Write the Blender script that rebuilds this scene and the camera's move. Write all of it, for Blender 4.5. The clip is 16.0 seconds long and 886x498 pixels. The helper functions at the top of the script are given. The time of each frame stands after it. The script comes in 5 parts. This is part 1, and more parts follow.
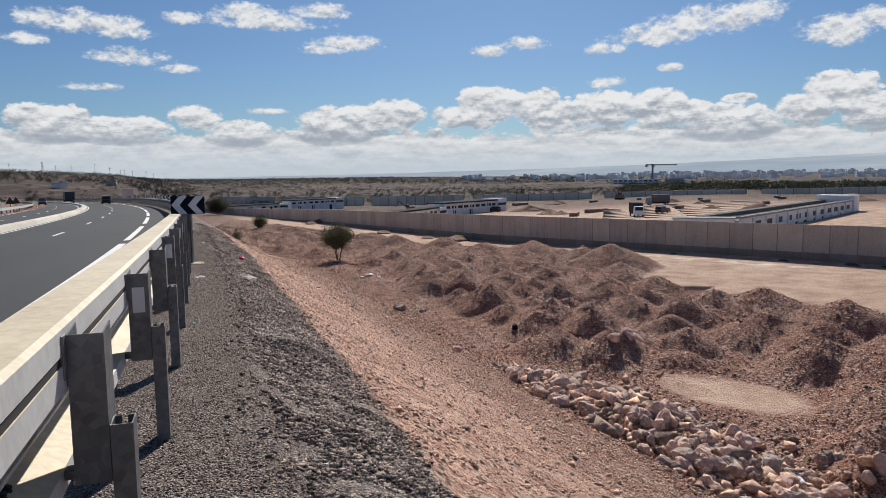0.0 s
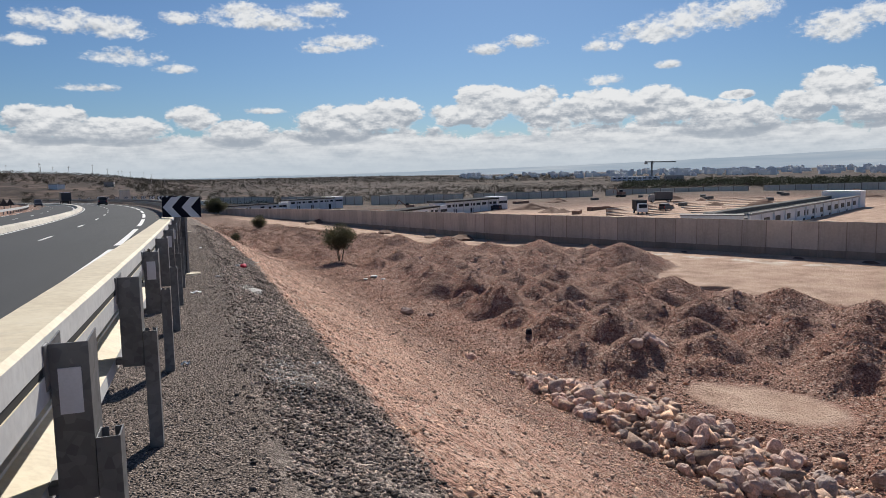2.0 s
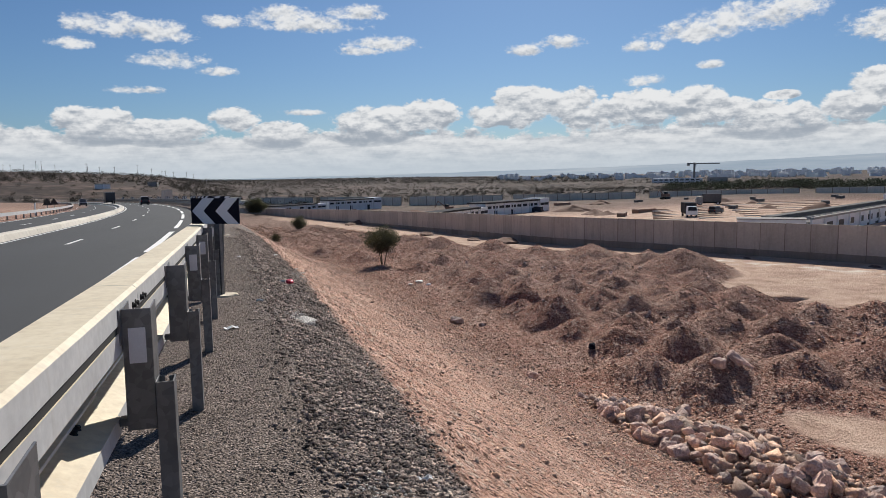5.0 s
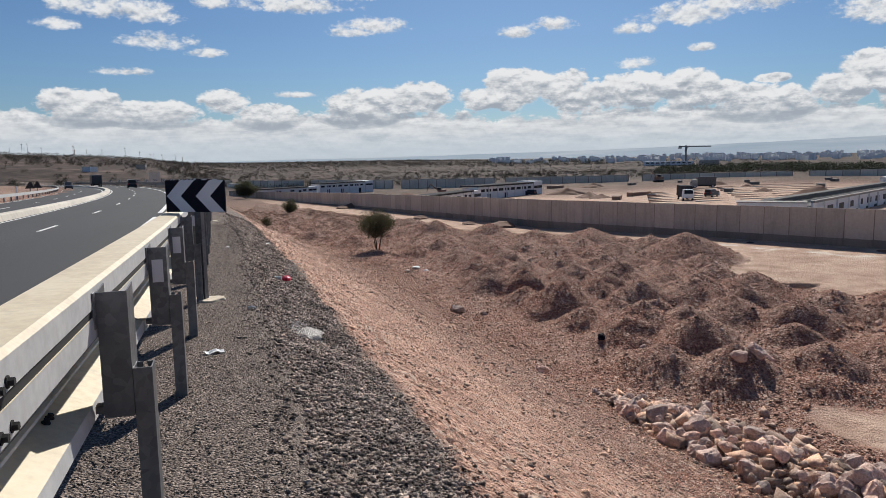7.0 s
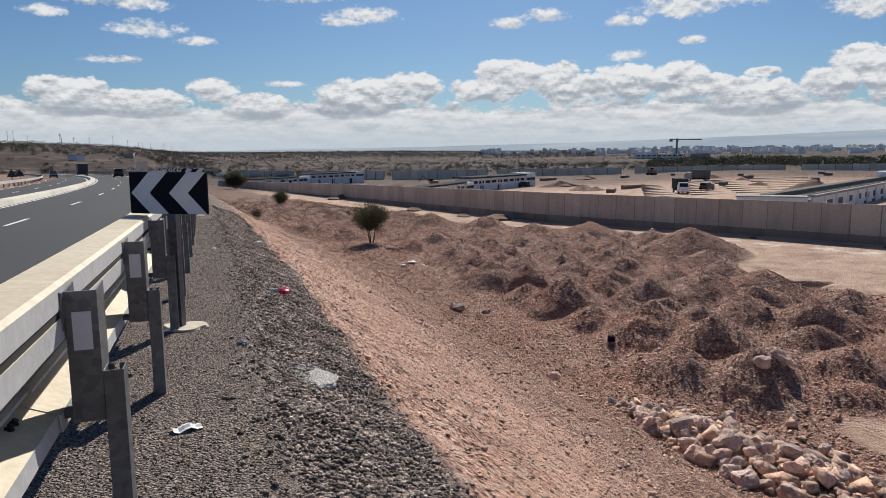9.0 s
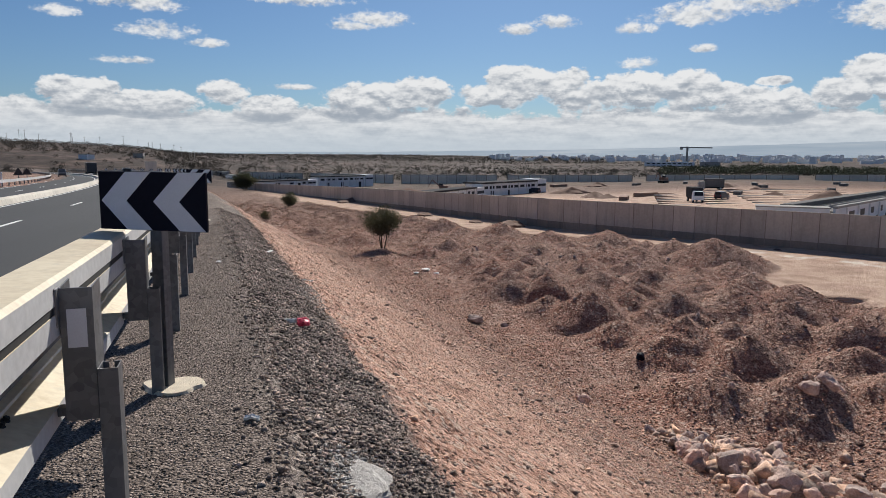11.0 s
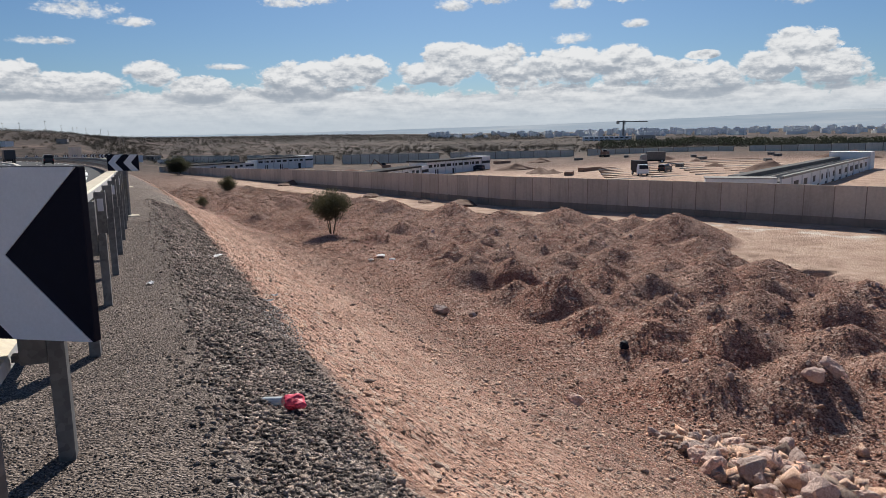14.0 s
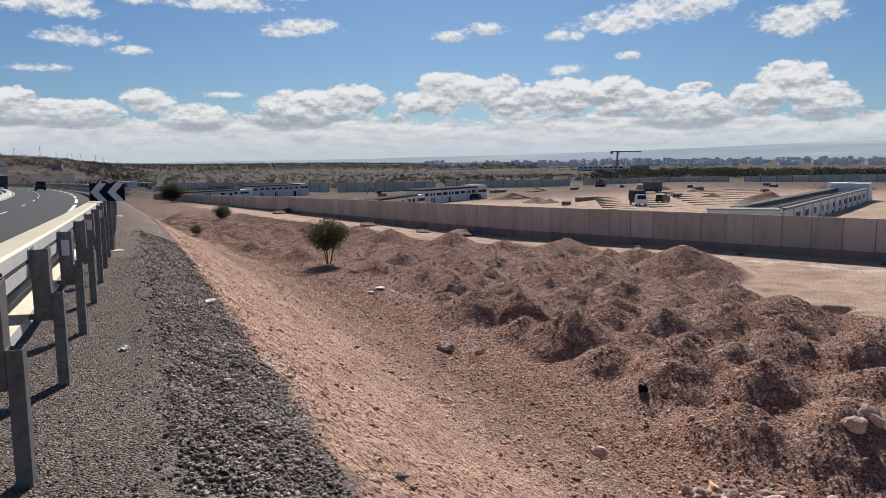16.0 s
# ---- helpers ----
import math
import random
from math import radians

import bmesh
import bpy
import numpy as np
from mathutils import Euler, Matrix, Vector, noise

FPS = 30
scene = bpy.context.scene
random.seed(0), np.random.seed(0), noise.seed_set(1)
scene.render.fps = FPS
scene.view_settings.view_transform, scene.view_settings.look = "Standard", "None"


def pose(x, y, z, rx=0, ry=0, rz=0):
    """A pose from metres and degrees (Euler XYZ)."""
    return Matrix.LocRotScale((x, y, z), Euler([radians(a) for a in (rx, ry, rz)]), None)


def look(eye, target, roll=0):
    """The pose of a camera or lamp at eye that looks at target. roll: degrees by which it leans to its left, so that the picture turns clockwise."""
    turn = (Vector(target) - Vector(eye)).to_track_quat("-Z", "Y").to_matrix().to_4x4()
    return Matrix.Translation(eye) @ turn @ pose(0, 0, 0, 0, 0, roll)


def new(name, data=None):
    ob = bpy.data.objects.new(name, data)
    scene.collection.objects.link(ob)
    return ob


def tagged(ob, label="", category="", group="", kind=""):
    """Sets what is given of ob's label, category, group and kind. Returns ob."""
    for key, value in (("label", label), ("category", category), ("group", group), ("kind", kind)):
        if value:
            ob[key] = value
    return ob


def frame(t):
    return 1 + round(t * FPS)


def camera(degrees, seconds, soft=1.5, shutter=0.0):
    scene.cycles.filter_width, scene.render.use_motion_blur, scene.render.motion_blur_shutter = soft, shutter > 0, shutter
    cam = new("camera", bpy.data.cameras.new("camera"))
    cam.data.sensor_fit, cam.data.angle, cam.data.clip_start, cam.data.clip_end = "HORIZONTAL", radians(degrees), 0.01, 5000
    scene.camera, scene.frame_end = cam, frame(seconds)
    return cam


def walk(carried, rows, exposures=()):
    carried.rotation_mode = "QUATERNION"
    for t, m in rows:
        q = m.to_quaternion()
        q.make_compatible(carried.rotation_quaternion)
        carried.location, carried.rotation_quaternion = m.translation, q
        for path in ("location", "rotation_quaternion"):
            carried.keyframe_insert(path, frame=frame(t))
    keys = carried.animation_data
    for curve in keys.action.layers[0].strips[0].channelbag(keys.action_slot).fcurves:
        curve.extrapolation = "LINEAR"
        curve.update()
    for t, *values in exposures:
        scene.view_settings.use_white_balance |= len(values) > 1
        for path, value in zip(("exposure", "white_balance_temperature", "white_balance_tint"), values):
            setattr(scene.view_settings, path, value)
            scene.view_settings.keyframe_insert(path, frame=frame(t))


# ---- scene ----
cam = camera(64.5, 16.0, 0.6)
PATH = [
    (0, (0.929, -2.706, 1.801), (1.452, -0.787, 1.593), -0.7),
    (0.5, (0.896, -2.167, 1.783), (1.414, -0.248, 1.567), -1.1),
    (1, (0.835, -1.657, 1.791), (1.346, 0.264, 1.57), -1.4),
    (1.5, (0.85, -1.131, 1.786), (1.373, 0.786, 1.565), -1.4),
    (2, (0.841, -0.59, 1.757), (1.367, 1.328, 1.545), -1.1),
    (2.5, (0.809, -0.021, 1.743), (1.327, 1.9, 1.534), -0.8),
    (3, (0.788, 0.548, 1.736), (1.284, 2.475, 1.527), -0.5),
    (3.5, (0.736, 1.034, 1.747), (1.204, 2.968, 1.539), -0.3),
    (4, (0.788, 1.555, 1.722), (1.239, 3.492, 1.517), -0.1),
    (4.2, (0.764, 1.77, 1.734), (1.208, 3.71, 1.538), -0.3),
    (6.3, (0.631, 4.141, 1.614), (1.049, 6.082, 1.374), -1.2),
    (6.5, (0.638, 4.33, 1.651), (1.06, 6.27, 1.407), -1.0),
    (7, (0.573, 4.807, 1.626), (1.021, 6.739, 1.371), -0.9),
    (7.5, (0.606, 5.332, 1.586), (1.077, 7.257, 1.319), -0.9),
    (8, (0.567, 5.844, 1.578), (1.038, 7.768, 1.305), -0.9),
    (8.2, (0.538, 6.058, 1.602), (1.009, 7.982, 1.327), -0.8),
    (10.3, (0.44, 8.26, 1.577), (0.914, 10.183, 1.296), -0.2),
    (10.5, (0.415, 8.454, 1.543), (0.881, 10.38, 1.268), -0.0),
    (11, (0.387, 8.955, 1.543), (0.842, 10.884, 1.276), 0.4),
    (11.5, (0.344, 9.548, 1.547), (0.793, 11.479, 1.287), 0.5),
    (12, (0.32, 10.14, 1.528), (0.781, 12.068, 1.265), 0.6),
    (12.5, (0.327, 10.723, 1.51), (0.817, 12.643, 1.239), 0.5),
    (13, (0.228, 11.18, 1.519), (0.75, 13.089, 1.231), 0.3),
    (13.5, (0.222, 11.678, 1.482), (0.786, 13.572, 1.171), -0.2),
    (14, (0.199, 12.169, 1.472), (0.808, 14.045, 1.145), -0.8),
    (14.5, (0.204, 12.701, 1.472), (0.876, 14.556, 1.144), -1.5),
    (15, (0.209, 13.201, 1.479), (0.919, 15.045, 1.169), -1.7),
    (15.5, (0.163, 13.581, 1.53), (0.873, 15.431, 1.254), -1.5),
    (16, (0.218, 13.974, 1.478), (0.848, 15.857, 1.23), -0.4),
]
walk(cam, [(t, look(eye, target, roll)) for t, eye, target, roll in PATH])

# ---- world, sun, exposure ----
SUN_AZ, SUN_EL = 21.0, 38.0


def setup_world():
    w = bpy.data.worlds.new("world")
    scene.world = w
    w.use_nodes = True
    nt = w.node_tree
    nt.nodes.clear()
    L = nt.links.new

    def N(kind, **kw):
        n = nt.nodes.new(kind)
        for k, v in kw.items():
            if k == "op":
                n.operation = v
        return n

    def val(sock, v):
        if isinstance(v, (int, float)):
            sock.default_value = v
        else:
            L(v, sock)

    def M(op, a, b=0.0, c=0.0, clamp=False):
        n = N("ShaderNodeMath", op=op)
        n.use_clamp = clamp
        for s, v in zip(n.inputs, (a, b, c)):
            val(s, v)
        return n.outputs[0]

    def ramp(v, lo, hi):
        n = N("ShaderNodeMapRange")
        n.interpolation_type = "SMOOTHSTEP"
        val(n.inputs["Value"], v)
        n.inputs["From Min"].default_value, n.inputs["From Max"].default_value = lo, hi
        return n.outputs["Result"]

    tc = N("ShaderNodeTexCoord")
    sep = N("ShaderNodeSeparateXYZ")
    L(tc.outputs["Generated"], sep.inputs[0])
    az = M("MULTIPLY", M("ARCTAN2", sep.outputs[0], sep.outputs[1]), 57.2958)
    el = M("MULTIPLY", M("ARCSINE", sep.outputs[2]), 57.2958)

    def noise_at(sx, sy, dv, scale, detail, rough=0.55):
        comb = N("ShaderNodeCombineXYZ")
        L(M("MULTIPLY", az, sx), comb.inputs[0])
        L(M("MULTIPLY", M("ADD", el, dv), sy), comb.inputs[1])
        n = N("ShaderNodeTexNoise")
        n.inputs["Scale"].default_value, n.inputs["Detail"].default_value = scale, detail
        n.inputs["Roughness"].default_value = rough
        L(comb.outputs[0], n.inputs["Vector"])
        return n.outputs["Fac"]

    big = noise_at(1.0, 1.5, 0.0, 0.55, 8.0, 0.62)
    lit = noise_at(1.0, 1.5, 0.35, 0.55, 8.0, 0.62)
    fine = noise_at(1.0, 1.6, 0.0, 2.2, 6.0, 0.65)
    wisps = noise_at(0.35, 2.2, 0.0, 0.9, 6.0, 0.6)

    def puffs(scale, shift):
        """Rounded cauliflower lumps, 1 in the middle of each."""
        comb = N("ShaderNodeCombineXYZ")
        L(M("ADD", az, M("MULTIPLY", M("SUBTRACT", fine, 0.5), 0.9)), comb.inputs[0])
        L(M("ADD", M("MULTIPLY", M("ADD", el, shift), 1.25), M("MULTIPLY", M("SUBTRACT", big, 0.5), 1.2)), comb.inputs[1])
        n = N("ShaderNodeTexVoronoi")
        n.feature = "SMOOTH_F1"
        n.inputs["Scale"].default_value, n.inputs["Smoothness"].default_value = scale, 0.35
        L(comb.outputs[0], n.inputs["Vector"])
        return M("SUBTRACT", 1.0, n.outputs["Distance"])

    lump = M("ADD", M("MULTIPLY", puffs(0.62, 0.0), 0.75), M("MULTIPLY", puffs(1.9, 0.0), 0.25))
    lump_up = M("ADD", M("MULTIPLY", puffs(0.62, 0.3), 0.75), M("MULTIPLY", puffs(1.9, 0.15), 0.25))
    # separate cumulus: azimuth, elevation and half sizes in degrees
    loose = [(-12.4, 11.0, 2.7, 1.0), (-9.1, 10.8, 2.8, 0.9), (-14.8, 9.7, 1.5, 0.5), (-8.3, 8.8, 2.8, 0.7), (-4.5, 11.7, 1.4, 0.6), (-10.9, 6.6, 2.2, 0.35),
             (-4.9, 8.1, 1.4, 0.4), (0.4, 12.3, 2.5, 0.8), (2.1, 11.7, 4.1, 0.7), (5.8, 12.6, 2.2, 0.7), (8.1, 10.3, 2.8, 0.7), (6.1, 9.8, 1.8, 0.45),
             (21.8, 10.1, 2.0, 0.6), (19.3, 9.6, 1.5, 0.5), (28.3, 9.5, 1.8, 0.5), (31.5, 10.3, 3.5, 0.9), (35.7, 11.0, 4.2, 1.2), (39.3, 11.6, 2.0, 0.8),
             (44.0, 9.5, 2.5, 1.2), (46.2, 10.1, 1.9, 0.9), (33.1, 7.9, 1.1, 0.35), (28.4, 7.0, 1.5, 0.55), (1.5, 5.1, 1.9, 0.28)]
    # heads of the bank over the horizon
    heads = [(-13.7, 4.2, 2.6, 1.0), (-9.0, 3.8, 3.3, 0.8), (-3.7, 4.7, 1.8, 0.8), (-0.6, 3.6, 2.3, 0.8), (6.6, 4.3, 3.1, 1.1), (11.6, 5.0, 2.1, 1.0),
             (9.3, 4.7, 2.3, 1.0), (19.1, 6.0, 2.6, 0.9), (22.9, 5.6, 2.4, 1.0), (17.7, 4.8, 2.7, 0.8), (24.4, 4.7, 2.9, 0.9), (28.6, 5.2, 2.5, 1.1),
             (32.0, 5.2, 2.1, 1.1), (34.2, 4.6, 1.8, 0.8), (38.0, 5.5, 1.0, 0.3), (37.2, 3.9, 3.2, 1.0), (44.4, 5.7, 2.2, 1.1), (42.3, 4.6, 1.9, 0.9), (46.5, 4.3, 2.0, 1.0)]

    def field(clouds, under):
        """Highest cover of the clouds, and how far up in its cloud a point lies."""
        total, weight, lift = None, None, None
        for u, v, a, b in clouds:
            du = M("MULTIPLY", M("SUBTRACT", az, u), 0.85 / a)
            dv = M("MULTIPLY", M("SUBTRACT", el, v), 0.85 / b)
            fall = M("MAXIMUM", dv, M("MULTIPLY", dv, -under))
            m = M("SUBTRACT", 1.0, M("ADD", M("MULTIPLY", du, du), M("MULTIPLY", fall, fall)))
            w = M("MAXIMUM", M("ADD", m, 0.4), 0.0)
            up = M("MULTIPLY", w, dv)
            total = m if total is None else M("MAXIMUM", total, m)
            weight = w if weight is None else M("ADD", weight, w)
            lift = up if lift is None else M("ADD", lift, up)
        return total, M("DIVIDE", lift, M("ADD", weight, 0.05))

    cover_a, lift_a = field(loose, 1.35)
    cover_b, lift_b = field(heads, 0.8)
    # unbroken bank below the heads, thinning into wisps towards the horizon
    bank = M("MINIMUM", M("MULTIPLY", M("SUBTRACT", M("ADD", 3.7, M("MULTIPLY", M("SINE", M("MULTIPLY", az, 0.23)), 0.3)), el), 0.9), 0.8)
    rough = M("ADD", M("MULTIPLY", M("SUBTRACT", big, 0.5), 1.5), M("ADD", M("MULTIPLY", M("SUBTRACT", fine, 0.5), 0.9), M("MULTIPLY", M("SUBTRACT", lump, 0.55), 1.1)))
    dens_a = M("ADD", M("ADD", M("MAXIMUM", cover_a, -1.2), rough), M("MULTIPLY", M("SUBTRACT", fine, 0.5), 0.8))
    dens_b = M("ADD", M("MAXIMUM", M("MAXIMUM", cover_b, bank), -1.2), M("ADD", rough, 0.12))
    mask_b = ramp(dens_b, 0.0, 0.42)
    mask = M("MAXIMUM", M("MULTIPLY", ramp(dens_a, 0.0, 0.95), 0.97), mask_b)
    # broken cumulus over the rest of the sky, outside the valley's view
    away = M("MAXIMUM", ramp(el, 15.0, 19.0), M("MULTIPLY", ramp(M("ABSOLUTE", M("SUBTRACT", az, 19.0)), 44.0, 56.0), ramp(el, 0.0, 3.0)))
    other = noise_at(0.10, 0.16, 0.0, 1.0, 6.0, 0.55)
    mask = M("MAXIMUM", mask, M("MULTIPLY", ramp(other, 0.61, 0.71), away))
    relief = M("ADD", M("MULTIPLY", M("SUBTRACT", big, lit), 1.5), M("MULTIPLY", M("SUBTRACT", lump, lump_up), 0.75))
    relief = M("ADD", relief, M("MULTIPLY", M("SUBTRACT", fine, 0.5), 0.22))
    shade_a = M("ADD", 0.86, M("ADD", M("MULTIPLY", lift_a, 0.22), M("MULTIPLY", relief, 0.8)))
    shade_b = M("ADD", 0.79, M("ADD", M("MULTIPLY", M("MULTIPLY", lift_b, ramp(cover_b, -0.8, 0.2)), 0.28), M("ADD", M("MULTIPLY", relief, M("ADD", 0.3, M("MULTIPLY", ramp(el, 2.4, 4.2), 0.7))), M("MULTIPLY", M("SUBTRACT", wisps, 0.5), 0.7))))
    pick = N("ShaderNodeMix")
    L(mask_b, pick.inputs[0])
    L(shade_a, pick.inputs[2])
    L(shade_b, pick.inputs[3])
    col = N("ShaderNodeMix")
    col.data_type = "RGBA"
    L(ramp(pick.outputs[0], 0.42, 1.02), col.inputs[0])
    col.inputs[6].default_value = (0.40, 0.45, 0.52, 1)
    col.inputs[7].default_value = (0.93, 0.94, 0.95, 1)
    # clouds opposite the sun show their lit sides
    facing = M("COSINE", M("MULTIPLY", M("SUBTRACT", az, SUN_AZ), 0.0174533))
    front = ramp(facing, 0.5, -0.6)

    sky = N("ShaderNodeTexSky")
    sky.sky_type = "NISHITA"
    sky.sun_disc = False
    sky.sun_elevation, sky.sun_rotation = radians(SUN_EL), radians(SUN_AZ)
    sky.altitude, sky.air_density, sky.dust_density, sky.ozone_density = 300, 1.0, 0.6, 2.5
    bg_sky, bg_cloud = N("ShaderNodeBackground"), N("ShaderNodeBackground")
    tint = N("ShaderNodeMix")
    tint.data_type, tint.blend_type = "RGBA", "MULTIPLY"
    tint.inputs[0].default_value = 1.0
    tint.inputs[7].default_value = (0.66, 0.89, 1.16, 1)
    L(sky.outputs[0], tint.inputs[6])
    L(tint.outputs[2], bg_sky.inputs[0])
    bg_sky.inputs[1].default_value = 0.050
    L(col.outputs[2], bg_cloud.inputs[0])
    L(M("ADD", 0.78, M("MULTIPLY", front, 0.12)), bg_cloud.inputs[1])
    # pale haze close to the horizon
    haze_bg = N("ShaderNodeBackground")
    haze_bg.inputs[0].default_value = (0.60, 0.68, 0.76, 1)
    haze_bg.inputs[1].default_value = 0.76
    mixa, mixb = N("ShaderNodeMixShader"), N("ShaderNodeMixShader")
    L(mask, mixa.inputs[0])
    L(bg_sky.outputs[0], mixa.inputs[1])
    L(bg_cloud.outputs[0], mixa.inputs[2])
    L(M("MULTIPLY", M("SUBTRACT", 1.0, ramp(el, 0.2, 3.4)), 0.85), mixb.inputs[0])
    L(mixa.outputs[0], mixb.inputs[1])
    L(haze_bg.outputs[0], mixb.inputs[2])
    out = N("ShaderNodeOutputWorld")
    L(mixb.outputs[0], out.inputs[0])


setup_world()
scene.view_settings.exposure = 0.14
sun = new("sun", bpy.data.lights.new("sun", "SUN"))
sun.data.energy, sun.data.angle, sun.data.color = 5.0, radians(0.53), (1.0, 0.95, 0.87)
_a, _e = radians(SUN_AZ), radians(SUN_EL)
sun.matrix_world = look((60 * math.sin(_a), 60 * math.cos(_a), 60), (0, 0, 60 - 60 * math.tan(_e)))


# ---- materials ----
class Mat:
    """A small builder of node materials in world coordinates."""

    def __init__(self, name, rough=0.8, metal=0.0, spec=0.4):
        self.m = bpy.data.materials.new(name)
        self.m.use_nodes = True
        self.nt = self.m.node_tree
        self.b = self.nt.nodes["Principled BSDF"]
        self.b.inputs["Roughness"].default_value = rough
        self.b.inputs["Metallic"].default_value = metal
        self.b.inputs["Specular IOR Level"].default_value = spec
        self.pos = self.nt.nodes.new("ShaderNodeNewGeometry").outputs["Position"]

    def link(self, a, b):
        self.nt.links.new(a, b)

    def noise(self, scale, detail=4.0, rough=0.6, vec=None, out="Fac"):
        n = self.nt.nodes.new("ShaderNodeTexNoise")
        n.inputs["Scale"].default_value, n.inputs["Detail"].default_value, n.inputs["Roughness"].default_value = scale, detail, rough
        self.link(vec or self.pos, n.inputs["Vector"])
        return n.outputs[out]

    def voronoi(self, scale, feature="F1", out="Distance", vec=None):
        n = self.nt.nodes.new("ShaderNodeTexVoronoi")
        n.feature = feature
        n.inputs["Scale"].default_value = scale
        self.link(vec or self.pos, n.inputs["Vector"])
        return n.outputs[out]

    def scaled(self, sx, sy, sz):
        n = self.nt.nodes.new("ShaderNodeVectorMath")
        n.operation = "MULTIPLY"
        n.inputs[1].default_value = (sx, sy, sz)
        self.link(self.pos, n.inputs[0])
        return n.outputs[0]

    def math(self, op, a, b=0.0):
        n = self.nt.nodes.new("ShaderNodeMath")
        n.operation = op
        for s, v in zip(n.inputs, (a, b)):
            if isinstance(v, (int, float)):
                s.default_value = v
            else:
                self.link(v, s)
        return n.outputs[0]

    def ramp(self, fac, *stops):
        n = self.nt.nodes.new("ShaderNodeValToRGB")
        e = n.color_ramp.elements
        while len(e) < len(stops):
            e.new(0.5)
        for el, (p, c) in zip(e, stops):
            el.position = p
            el.color = (*c, 1) if len(c) == 3 else c
        self.link(fac, n.inputs[0])
        return n.outputs[0]

    def mix(self, fac, a, b, blend="MIX"):
        n = self.nt.nodes.new("ShaderNodeMix")
        n.data_type, n.blend_type = "RGBA", blend
        for s, v in ((n.inputs[0], fac), (n.inputs[6], a), (n.inputs[7], b)):
            if isinstance(v, (int, float)):
                s.default_value = v
            elif isinstance(v, tuple):
                s.default_value = (*v, 1)
            else:
                self.link(v, s)
        return n.outputs[2]

    def attr(self, name):
        n = self.nt.nodes.new("ShaderNodeAttribute")
        n.attribute_name = name
        return n.outputs["Fac"]

    def rand(self):
        return self.nt.nodes.new("ShaderNodeObjectInfo").outputs["Random"]

    def island(self):
        return self.nt.nodes.new("ShaderNodeNewGeometry").outputs["Random Per Island"]

    def color(self, c):
        if isinstance(c, tuple):
            self.b.inputs["Base Color"].default_value = (*c, 1)
        else:
            self.link(c, self.b.inputs["Base Color"])
        return self

    def rough(self, v):
        self.link(v, self.b.inputs["Roughness"])
        return self

    def bump(self, h, strength=0.5, dist=0.02):
        n = self.nt.nodes.new("ShaderNodeBump")
        n.inputs["Strength"].default_value, n.inputs["Distance"].default_value = strength, dist
        self.link(h, n.inputs["Height"])
        self.link(n.outputs[0], self.b.inputs["Normal"])
        return self

    def glow(self, c, s):
        self.b.inputs["Emission Color"].default_value = (*c, 1)
        self.b.inputs["Emission Strength"].default_value = s
        return self


def plain(name, c, rough=0.7, metal=0.0, var=0.25, scale=6.0, bump=0.0, spec=0.4):
    k = Mat(name, rough, metal, spec)
    lo = tuple(v * (1 - var) for v in c)
    hi = tuple(min(1, v * (1 + var)) for v in c)
    f = k.mix(0.5, k.ramp(k.noise(scale, 6), (0.3, lo), (0.7, hi)), k.ramp(k.noise(scale * 9, 4), (0.35, lo), (0.65, hi)))
    k.color(f)
    if bump:
        k.bump(k.noise(scale * 12, 4), bump, 0.01)
    return k.m


